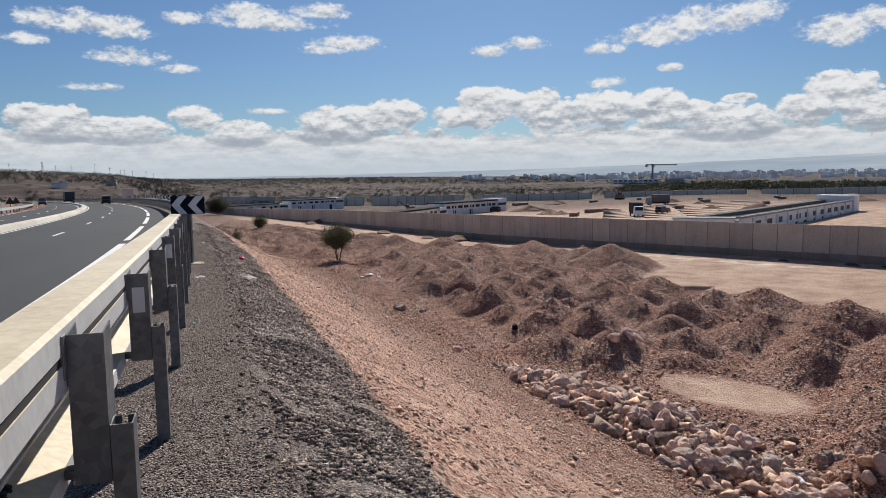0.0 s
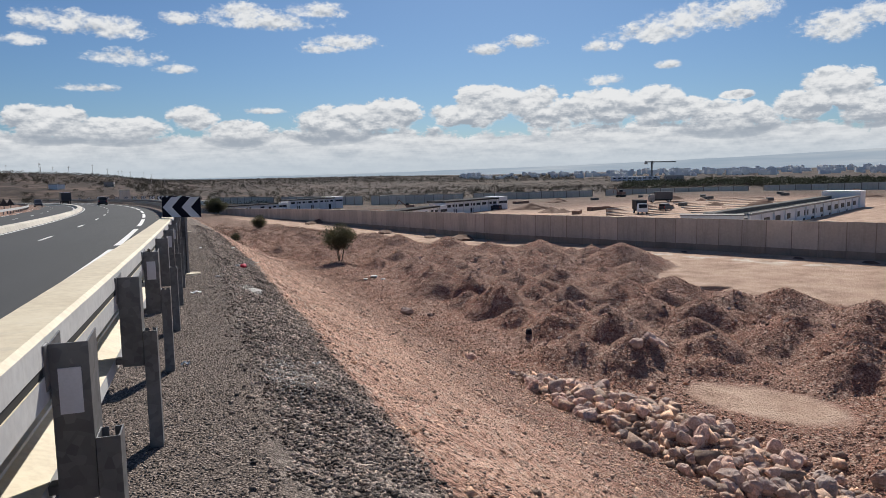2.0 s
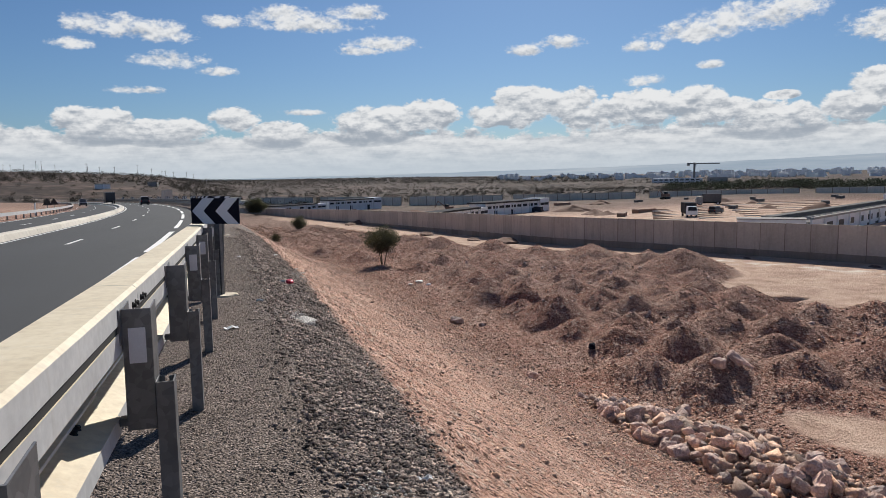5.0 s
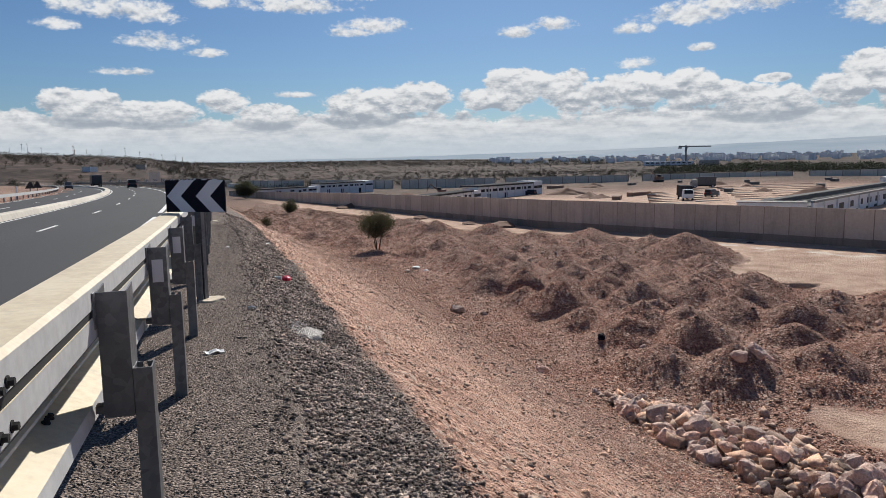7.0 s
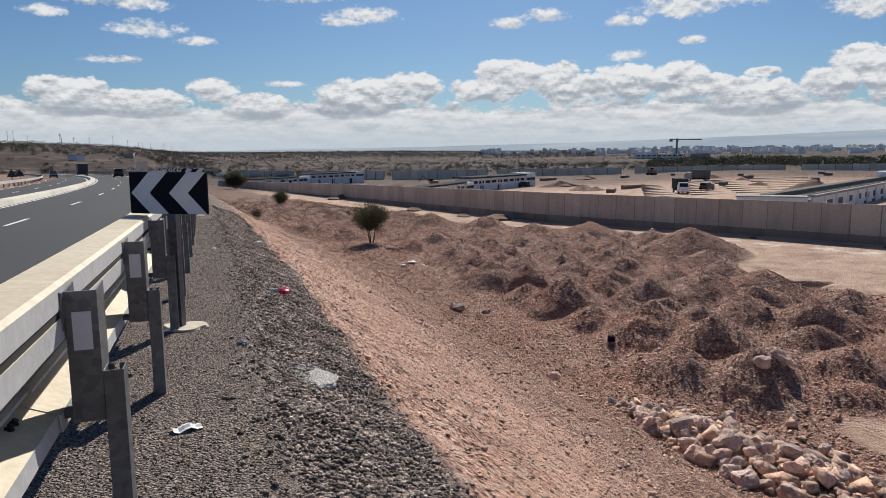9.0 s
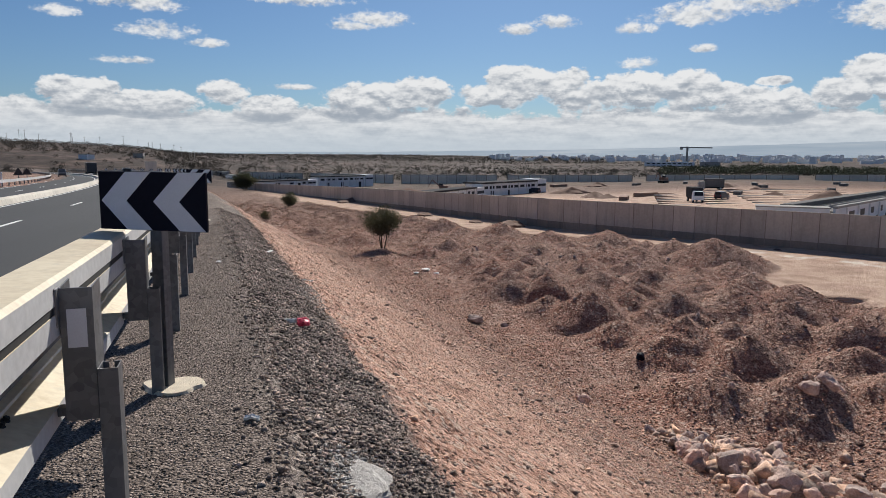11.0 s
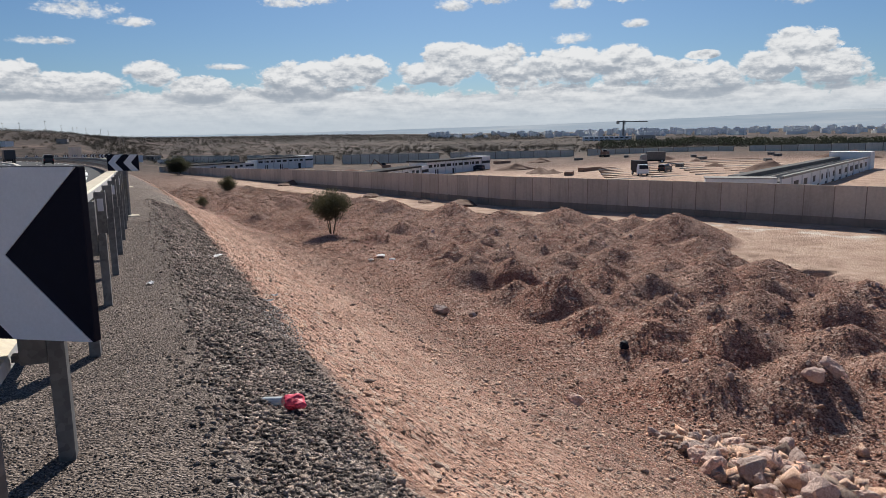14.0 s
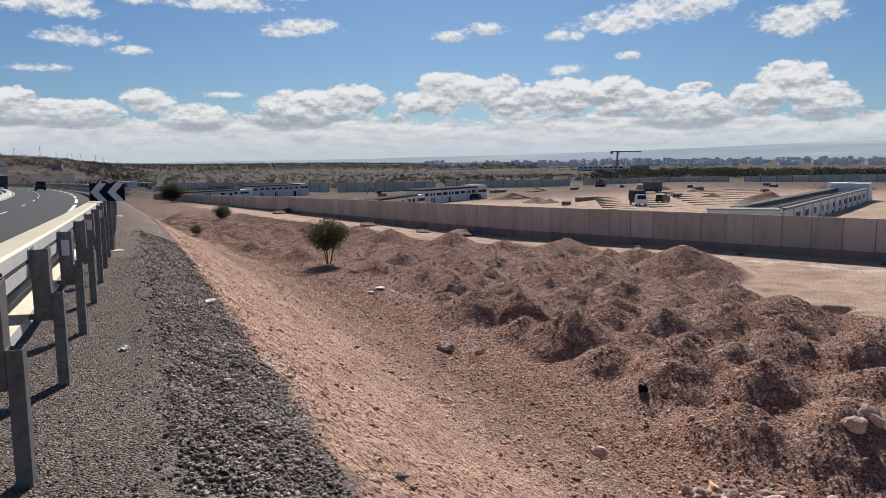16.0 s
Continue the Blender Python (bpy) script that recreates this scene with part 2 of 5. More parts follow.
def make_ground():
    k = Mat("ground_earth", 0.95, 0, 0.15)
    n1, n2, n3 = k.noise(0.35, 6), k.noise(2.3, 6), k.noise(14, 5, 0.7)
    grit = k.noise(45, 4, 0.75)
    tone = k.mix(0.28, k.mix(0.68, n2, n3), grit)

    def stones_of(scale, thresh):
        """Cells of which a few are pale stones, with their round centres."""
        v = k.nt.nodes.new("ShaderNodeTexVoronoi")
        v.inputs["Scale"].default_value = scale
        k.link(k.pos, v.inputs["Vector"])
        sep = k.nt.nodes.new("ShaderNodeSeparateColor")
        k.link(v.outputs["Color"], sep.inputs[0])
        pick = k.math("GREATER_THAN", sep.outputs[0], thresh)
        return k.math("MULTIPLY", pick, k.math("LESS_THAN", v.outputs["Distance"], 0.42)), v.outputs["Distance"]

    s1, d1 = stones_of(8.0, 0.72)
    s2, d2 = stones_of(26.0, 0.6)
    earth = k.ramp(tone, (0.43, (0.095, 0.039, 0.028)), (0.5, (0.285, 0.131, 0.091)), (0.57, (0.53, 0.288, 0.217)))
    grey = k.ramp(tone, (0.43, (0.11, 0.056, 0.042)), (0.5, (0.30, 0.169, 0.128)), (0.57, (0.58, 0.370, 0.287)))
    red = k.mix(k.ramp(n1, (0.4, (0, 0, 0)), (0.6, (1, 1, 1))), earth, grey)
    slope = k.ramp(k.mix(0.3, k.mix(0.62, k.noise(1.2, 6), n3), grit), (0.40, (0.23, 0.115, 0.080)), (0.5, (0.62, 0.362, 0.264)), (0.60, (0.84, 0.59, 0.465)))
    streak = k.noise(1.0, 5, 0.6, k.scaled(0.35, 2.4, 0.35))
    slope = k.mix(k.ramp(streak, (0.45, (0, 0, 0)), (0.7, (0.4, 0.4, 0.4))), slope, (0.27, 0.165, 0.12))
    pale = k.ramp(k.mix(0.45, k.noise(0.5, 7), n3), (0.34, (0.31, 0.205, 0.150)), (0.5, (0.52, 0.358, 0.268)), (0.68, (0.68, 0.52, 0.41)))
    cell = k.voronoi(95, out="Color")
    fine_g = k.mix(0.35, k.ramp(cell, (0.0, (0.033, 0.028, 0.025)), (0.5, (0.162, 0.127, 0.108)), (1.0, (0.62, 0.51, 0.44))),
                   k.ramp(k.noise(1.1, 6), (0.35, (0.090, 0.070, 0.060)), (0.65, (0.18, 0.141, 0.121))))
    coarse_g = k.mix(k.math("MULTIPLY", n2, 0.4), k.ramp(k.voronoi(42, out="Color"), (0.0, (0.036, 0.029, 0.026)), (0.55, (0.205, 0.167, 0.145)), (1.0, (0.67, 0.57, 0.50))),
                     (0.19, 0.162, 0.140))
    gravel = k.mix(k.attr("coarse"), fine_g, coarse_g)
    plainc = k.ramp(k.mix(0.55, k.noise(0.012, 8, 0.65), k.noise(0.09, 6)), (0.36, (0.030, 0.024, 0.022)), (0.5, (0.062, 0.045, 0.038)), (0.66, (0.17, 0.118, 0.096)))
    c = k.mix(k.attr("far"), red, plainc)
    c = k.mix(k.attr("slope"), c, slope)
    loose = k.math("SUBTRACT", 1.0, k.attr("far"))
    c = k.mix(k.math("MULTIPLY", k.math("MULTIPLY", s1, 0.8), loose), c, (0.60, 0.46, 0.37))
    c = k.mix(k.math("MULTIPLY", k.math("MULTIPLY", s2, 0.75), loose), c, (0.56, 0.42, 0.335))
    s3 = stones_of(13.0, 0.62)[0]
    c = k.mix(k.math("MULTIPLY", k.math("MULTIPLY", s3, 0.8), loose), c, (0.10, 0.056, 0.040))
    s4 = stones_of(4.2, 0.86)[0]
    c = k.mix(k.math("MULTIPLY", k.math("MULTIPLY", s4, 0.75), loose), c, (0.58, 0.43, 0.34))
    c = k.mix(k.attr("pale"), c, pale)
    white = k.ramp(k.noise(0.45, 6, 0.7), (0.5, (0, 0, 0)), (0.62, (1, 1, 1)))
    c = k.mix(k.math("MULTIPLY", k.attr("white"), white), c, (0.74, 0.68, 0.60))
    c = k.mix(k.attr("gravel"), c, gravel)
    k.color(c)
    h = k.math("ADD", k.math("MULTIPLY", k.noise(5.0, 9, 0.68), 1.6), k.math("MULTIPLY", d1, -0.8))
    h = k.math("ADD", h, k.math("MULTIPLY", d2, -0.5))
    h = k.math("MULTIPLY", h, k.math("SUBTRACT", 1.0, k.math("MULTIPLY", k.attr("gravel"), 0.8)))
    h = k.math("ADD", h, k.math("MULTIPLY", k.math("MULTIPLY", k.voronoi(60), k.attr("gravel")), -0.28))
    k.bump(h, 0.95, 0.075)
    return k.m


def make_asphalt():
    k = Mat("asphalt", 0.85, 0, 0.3)
    f = k.mix(0.6, k.noise(0.4, 6, 0.6, k.scaled(1.0, 0.12, 1.0)), k.noise(60, 3))
    k.color(k.ramp(f, (0.3, (0.027, 0.029, 0.032)), (0.7, (0.047, 0.049, 0.054))))
    k.bump(k.voronoi(90), 0.35, 0.006)
    return k.m


def make_steel():
    k = Mat("galvanised_steel", 0.5, 0.55, 0.5)
    spang = k.voronoi(28, out="Color")
    f = k.mix(0.5, spang, k.noise(5, 6))
    k.color(k.ramp(f, (0.25, (0.13, 0.132, 0.138)), (0.75, (0.21, 0.212, 0.218))))
    k.rough(k.ramp(k.noise(9, 5), (0.3, (0.42, 0.42, 0.42)), (0.7, (0.62, 0.62, 0.62))))
    k.bump(k.noise(40, 3), 0.08, 0.004)
    return k.m


def make_cap():
    k = Mat("dusty_cream_steel", 0.6, 0.0, 0.4)
    f = k.mix(0.45, k.noise(1.4, 7, 0.65), k.noise(22, 5))
    zinc = k.ramp(f, (0.35, (0.43, 0.43, 0.43)), (0.65, (0.60, 0.60, 0.59)))
    dust = k.ramp(f, (0.35, (0.48, 0.39, 0.265)), (0.55, (0.62, 0.535, 0.385)), (0.75, (0.68, 0.61, 0.475)))
    # dust lies on faces that look up
    sep = k.nt.nodes.new("ShaderNodeSeparateXYZ")
    k.link(k.nt.nodes.new("ShaderNodeNewGeometry").outputs["Normal"], sep.inputs[0])
    up = k.ramp(sep.outputs[2], (0.15, (0, 0, 0)), (0.5, (1, 1, 1)))
    drip = k.noise(1.0, 5, 0.6, k.scaled(14, 14, 0.8))
    c = k.mix(up, zinc, dust)
    k.color(k.mix(k.ramp(drip, (0.55, (0, 0, 0)), (0.75, (0.35, 0.35, 0.35))), c, (0.36, 0.34, 0.30)))
    k.bump(k.noise(30, 4), 0.06, 0.004)
    return k.m


def make_concrete(name, lo, hi, vscale=0.4):
    k = Mat(name, 0.92, 0, 0.25)
    a = k.noise(vscale, 7, 0.65)
    drip = k.noise(1.0, 5, 0.6, k.scaled(2.2, 2.2, 0.25))
    c = k.ramp(k.mix(0.5, a, k.noise(4, 6)), (0.3, lo), (0.7, hi))
    c = k.mix(k.ramp(drip, (0.5, (0, 0, 0)), (0.8, (0.55, 0.55, 0.55))), c, tuple(v * 0.62 for v in lo))
    n = k.nt.nodes.new("ShaderNodeHueSaturation")
    k.link(c, n.inputs["Color"])
    k.link(k.math("ADD", k.math("MULTIPLY", k.rand(), 0.28), 0.90), n.inputs["Value"])
    k.color(n.outputs[0])
    k.bump(k.noise(7, 6), 0.3, 0.02)
    return k.m


def make_rock(name, lo, mid, hi, by_island=False, spread=0.75):
    k = Mat(name, 0.93, 0, 0.2)
    r = k.island() if by_island else k.rand()
    c = k.ramp(k.mix(0.55, k.noise(3.5, 6), k.noise(19, 5)), (0.3, lo), (0.5, mid), (0.72, hi))
    n = k.nt.nodes.new("ShaderNodeHueSaturation")
    k.link(c, n.inputs["Color"])
    k.link(k.math("ADD", k.math("MULTIPLY", r, spread), 1.0 - spread / 2), n.inputs["Value"])
    k.link(k.math("ADD", k.math("MULTIPLY", r, 0.4), 0.8), n.inputs["Saturation"])
    k.color(n.outputs[0])
    k.bump(k.noise(11, 8, 0.75), 0.9, 0.05)
    return k.m


def make_leaf(name, lo, hi, thinness=0.3):
    k = Mat(name, 0.75, 0, 0.25)
    c = k.ramp(k.mix(0.5, k.island(), k.noise(0.25, 3)), (0.2, lo), (0.8, hi))
    k.color(c)
    thin, mixed = k.nt.nodes.new("ShaderNodeBsdfTranslucent"), k.nt.nodes.new("ShaderNodeMixShader")
    k.link(k.mix(1.0, c, (1.0, 1.0, 0.75), "MULTIPLY"), thin.inputs["Color"])
    mixed.inputs[0].default_value = thinness
    k.link(k.b.outputs[0], mixed.inputs[1])
    k.link(thin.outputs[0], mixed.inputs[2])
    k.link(mixed.outputs[0], k.nt.nodes["Material Output"].inputs["Surface"])
    return k.m


GROUND, ASPHALT, STEEL, CAP = make_ground(), make_asphalt(), make_steel(), make_cap()
CONCRETE = make_concrete("precast_concrete", (0.40, 0.35, 0.30), (0.55, 0.49, 0.425))
# darker concrete for the foot of the wall and its posts
PLINTH = make_concrete("dark_concrete", (0.22, 0.185, 0.155), (0.31, 0.262, 0.222))
KERB = make_concrete("kerb_concrete", (0.50, 0.46, 0.40), (0.68, 0.63, 0.55))
ROCK = make_rock("limestone", (0.38, 0.245, 0.195), (0.60, 0.44, 0.37), (0.78, 0.65, 0.575))
PEBBLE = make_rock("red_pebbles", (0.16, 0.082, 0.058), (0.36, 0.218, 0.160), (0.70, 0.51, 0.41), True, 1.5)
SLOPESTONE = make_rock("bank_pebbles", (0.33, 0.20, 0.145), (0.54, 0.37, 0.28), (0.76, 0.61, 0.51), True, 1.1)
CHIPS = make_rock("grey_chippings", (0.078, 0.062, 0.054), (0.30, 0.242, 0.208), (0.82, 0.68, 0.59), True, 1.5)
DUSTY_CHIPS = make_rock("dusty_fine_chippings", (0.07, 0.057, 0.049), (0.23, 0.19, 0.163), (0.62, 0.52, 0.45), True, 1.5)
PAINT = plain("road_paint", (0.74, 0.74, 0.72), 0.7, 0, 0.12, 3)
WHITE = plain("white_render", (0.74, 0.75, 0.77), 0.85, 0, 0.07, 0.3)
ROOF = plain("dark_roof", (0.055, 0.055, 0.058), 0.95, 0, 0.3, 0.5, 0, 0.05)
SLAB = plain("grey_roof_slab", (0.34, 0.325, 0.305), 0.95, 0, 0.25, 0.4, 0, 0.1)
ROOFGREY = plain("weathered_grey_slab", (0.15, 0.145, 0.14), 0.95, 0, 0.3, 0.4, 0, 0.1)
GLASS = plain("dark_window_glass", (0.025, 0.028, 0.034), 0.45, 0, 0.1, 2, 0, 0.15)
BLACK = plain("matt_black_film", (0.008, 0.008, 0.017), 0.6, 0, 0.15, 3, 0, 0.1)
SILVER = plain("retroreflective_film", (0.70, 0.70, 0.74), 0.4, 0, 0.06, 14)
RUBBER = plain("rubber", (0.02, 0.02, 0.02), 0.85)
DARKPAINT = plain("dark_car_paint", (0.03, 0.035, 0.05), 0.3)
WHITEPAINT = plain("white_car_paint", (0.75, 0.75, 0.76), 0.3, 0, 0.05)
LAMPRED = plain("red_lamp", (0.4, 0.02, 0.02), 0.3)
BARK = plain("bark", (0.10, 0.075, 0.055), 0.95, 0, 0.3, 4, 0.4)
LEAF = make_leaf("olive_leaves", (0.050, 0.050, 0.030), (0.13, 0.125, 0.078))
GROVE = make_leaf("orchard_leaves", (0.035, 0.042, 0.026), (0.080, 0.088, 0.055), 0.1)
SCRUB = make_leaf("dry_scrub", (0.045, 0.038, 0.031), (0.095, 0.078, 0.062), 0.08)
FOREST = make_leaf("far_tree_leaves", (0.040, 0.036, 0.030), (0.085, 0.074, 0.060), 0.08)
RED = plain("red_plastic", (0.80, 0.07, 0.12), 0.4)
PAPER = plain("white_paper", (0.80, 0.79, 0.77), 0.7, 0, 0.06, 20)
MORTAR = plain("cream_mortar", (0.62, 0.54, 0.42), 0.95, 0, 0.2, 12, 0.5)
CLEARPET = plain("clear_plastic", (0.62, 0.66, 0.66), 0.2, 0, 0.05)
TIMBER = plain("rebar_rows", (0.27, 0.17, 0.125), 0.9, 0, 0.3, 2)


# ---- mesh helpers ----
def from_bm(name, bm, mat, smooth=False):
    me = bpy.data.meshes.new(name)
    bm.to_mesh(me)
    bm.free()
    me.materials.append(mat)
    if smooth:
        me.shade_smooth()
    return me


def part(name, bm, mat, parent=None, label="", m=None, smooth=False):
    """Links a bmesh, or a ready mesh, as one object under parent."""
    me = from_bm(name, bm, mat, smooth) if isinstance(bm, bmesh.types.BMesh) else bm
    ob = new(name, me)
    if parent is not None:
        ob.parent = parent
    if m is not None:
        ob.matrix_basis = m
    return tagged(ob, label)


def empty(name, m, label, category, group="", kind=""):
    ob = new(name)
    ob.matrix_basis = m
    ob.empty_display_size = 0.1
    return tagged(ob, label, category, group, kind)


def add_box(bm, x0, x1, y0, y1, z0, z1, bevel=0.0):
    r = bmesh.ops.create_cube(bm, size=1.0)
    vs = r["verts"]
    for v in vs:
        v.co = Vector(((x0 + x1) / 2 + v.co.x * (x1 - x0), (y0 + y1) / 2 + v.co.y * (y1 - y0), (z0 + z1) / 2 + v.co.z * (z1 - z0)))
    if bevel:
        es = {e for v in vs for e in v.link_edges}
        bmesh.ops.bevel(bm, geom=list(es), offset=bevel, segments=2, affect="EDGES", profile=0.6)
    return bm


def box(x0, x1, y0, y1, z0, z1, bevel=0.0):
    return add_box(bmesh.new(), x0, x1, y0, y1, z0, z1, bevel)


def add_rod(bm, a, b, r0, r1=None, n=8):
    a, b = Vector(a), Vector(b)
    r1 = r0 if r1 is None else r1
    d = b - a
    q = d.to_track_quat("Z", "Y").to_matrix().to_4x4()
    bmesh.ops.create_cone(bm, cap_ends=True, segments=n, radius1=r0, radius2=r1, depth=d.length,
                          matrix=Matrix.Translation((a + b) / 2) @ q)
    return bm


def sweep(profile, stations, closed=True):
    """A bmesh: the profile (d, h) carried along stations, each a function (d, h) -> point."""
    bm = bmesh.new()
    rings = [[bm.verts.new(s(d, h)) for d, h in profile] for s in stations]
    n = len(profile)
    for a, b in zip(rings, rings[1:]):
        for i in range(n if closed else n - 1):
            j = (i + 1) % n
            bm.faces.new((a[i], b[i], b[j], a[j]))
    if closed:
        bm.faces.new(rings[0])
        bm.faces.new(rings[-1][::-1])
    bmesh.ops.recalc_face_normals(bm, faces=bm.faces)
    return bm


# ---- plan of the road: the guard rail's line, its grade and offsets from it ----
GRADE = 0.0212


def rail_x(y):
    return -0.0655 * (y - 8) - (y - 8) ** 2 / 1540


def rail_s(y):
    return -0.0655 - (y - 8) / 770


def road_z(y):
    return -GRADE * (y - 8)


def at_rail(y, d, h):
    s = rail_s(y)
    k = 1 / math.sqrt(1 + s * s)
    cross = 0.018 * min(0, d + 1.0)
    return Vector((rail_x(y) + d * k, y - d * s * k, road_z(y) + cross + h))


def rail_pose(y, d=0.0, h=0.0):
    p = at_rail(y, d, h)
    return pose(p.x, p.y, p.z, 0, 0, math.degrees(math.atan(-rail_s(y))))


def station(y):
    return lambda d, h: at_rail(y, d, h)


# ---- ground ----
MOUNDS_FAR = [(19.0, 105.5, 3.1, 1.1), (20.0, 92.4, 3.1, 1.6), (25.0, 84.9, 3.3, 1.6), (27.3, 75.7, 2.9, 1.4), (32.8, 74.0, 3.7, 1.5), (16.0, 64.5, 3.1, 1.3),
              (15.7, 71.3, 1.9, 1.2), (25.6, 65.6, 2.6, 1.0), (27.8, 64.6, 2.6, 1.0), (30.6, 64.0, 2.8, 1.2), (8.3, 80.3, 2.2, 1.3), (9.1, 131.1, 3.3, 1.3),
              (3.3, 137.5, 2.8, 1.1), (1.8, 97.5, 2.8, 1.4), (4.6, 90.4, 2.0, 1.2), (9.7, 106.2, 2.9, 1.4), (21.1, 73.2, 2.7, 1.2), (13.0, 115.0, 3.0, 1.2)]
MOUNDS_MID = [(14.8, 51.3, 2.7, 1.7), (16.9, 49.7, 2.2, 1.6), (21.2, 51.8, 2.6, 1.3), (17.2, 44.3, 2.4, 1.6), (24.8, 52.0, 2.6, 1.3), (20.3, 45.8, 1.9, 1.2),
              (19.4, 38.6, 2.4, 1.6), (34.8, 58.8, 4.6, 2.4), (34.6, 64.5, 3.2, 1.6), (25.6, 43.3, 2.8, 1.4), (18.6, 55.5, 2.4, 1.2), (23.6, 58.5, 2.6, 1.1),
              (28.6, 57.5, 2.4, 0.9), (22.4, 48.6, 2.0, 1.1), (15.6, 57.2, 2.2, 1.4), (12.2, 86.0, 2.4, 1.0), (28.2, 51.8, 2.2, 0.9)]
MOUNDS_NEAR = [(34.0, 36.6, 3.3, 1.5), (31.8, 38.8, 2.5, 1.1), (35.5, 31.5, 3.2, 1.6), (21.7, 27.6, 2.4, 1.5), (21.0, 35.6, 2.6, 1.5), (19.4, 30.4, 2.6, 1.6),
               (26.1, 39.9, 2.3, 1.1), (29.4, 31.0, 3.2, 1.6), (29.6, 22.0, 4.4, 2.4), (27.2, 24.4, 2.8, 1.8), (25.2, 33.9, 2.3, 1.2), (17.0, 32.4, 2.6, 1.4),
               (18.2, 37.6, 2.2, 1.2), (22.2, 38.6, 2.2, 1.2), (24.0, 30.6, 2.4, 1.3), (32.6, 15.5, 4.6, 2.4), (30.0, 27.2, 3.2, 1.9), (36.0, 24.5, 4.0, 1.8)]




def more_mounds():
    """Further heaps that fill the field between the larger ones."""
    rs = random.Random(4)
    have = MOUNDS_FAR + MOUNDS_MID + MOUNDS_NEAR
    out = []
    for _ in range(2500):
        y = 12 + 180 * rs.random() ** 1.3
        lo = rail_x(y) + float(np.interp(y, [70, 85, 110], [18.5, 15.0, 12.5]))
        hi = float(np.interp(y, EDGE_Y, EDGE_X)) - 2.2
        if hi < lo + 1:
            continue
        x = lo + (hi - lo) * rs.random()
        r = 1.7 + 1.1 * rs.random()
        if np.hypot((x - 21.6) / 4.0, (y - 23.6) / 4.2) < 1.25 or y < 31 and x < 19:
            continue
        if math.dist((x, y), (10.0, 74.9)) < 4.5 or math.dist((x, y), (15.6, 33)) < 2.5:
            continue
        if all(math.dist((x, y), m[:2]) > 0.62 * (r + m[2]) for m in have + out):
            out.append((x, y, r, r * (0.42 + 0.16 * rs.random()) * (1.0 if y < 70 else 0.65)))
    return out


# edge of the heaps towards the track
EDGE_Y = [-40, 20, 34, 40, 50, 58, 66, 74, 93, 120, 166, 236]
EDGE_X = [46, 43, 40, 36, 32, 39, 37.5, 34, 24.5, 18, 7.0, -9]


def smooth(a, b, v):
    t = np.clip((v - a) / (b - a), 0, 1)
    return t * t * (3 - 2 * t)


def lattice(x, y, seed):
    """Value noise on a numpy grid."""
    rs = np.random.RandomState(seed)
    tab = rs.rand(256, 256)
    xi, yi = np.floor(x).astype(int), np.floor(y).astype(int)
    fx, fy = x - xi, y - yi
    fx, fy = fx * fx * (3 - 2 * fx), fy * fy * (3 - 2 * fy)
    g = lambda a, b: tab[a % 256, b % 256]
    return (g(xi, yi) * (1 - fx) + g(xi + 1, yi) * fx) * (1 - fy) + (g(xi, yi + 1) * (1 - fx) + g(xi + 1, yi + 1) * fx) * fy - 0.5


def fractal(x, y, scale, octaves, seed, gain=0.55):
    v, a = 0, 1.0
    for i in range(octaves):
        v = v + a * lattice(x * scale + 17.3 * i, y * scale + 5.1 * i, seed + i)
        scale, a = scale * 2.07, a * gain
    return v


HEAPS = MOUNDS_FAR + MOUNDS_MID + MOUNDS_NEAR + more_mounds()


def offset(x, y):
    s = rail_s(y)
    return (x - rail_x(y)) / np.sqrt(1 + s * s)


def floor_z(x, y):
    """The level ground at the foot of the bank, without its heaps."""
    near = -8.15 + 0.85 * smooth(30, 48, np.hypot(x - 8, y * 0.9))
    z = near - 0.0205 * np.clip(y - 72, 0, 900) + 0.012 * np.clip(x - 40, 0, 25)
    return z


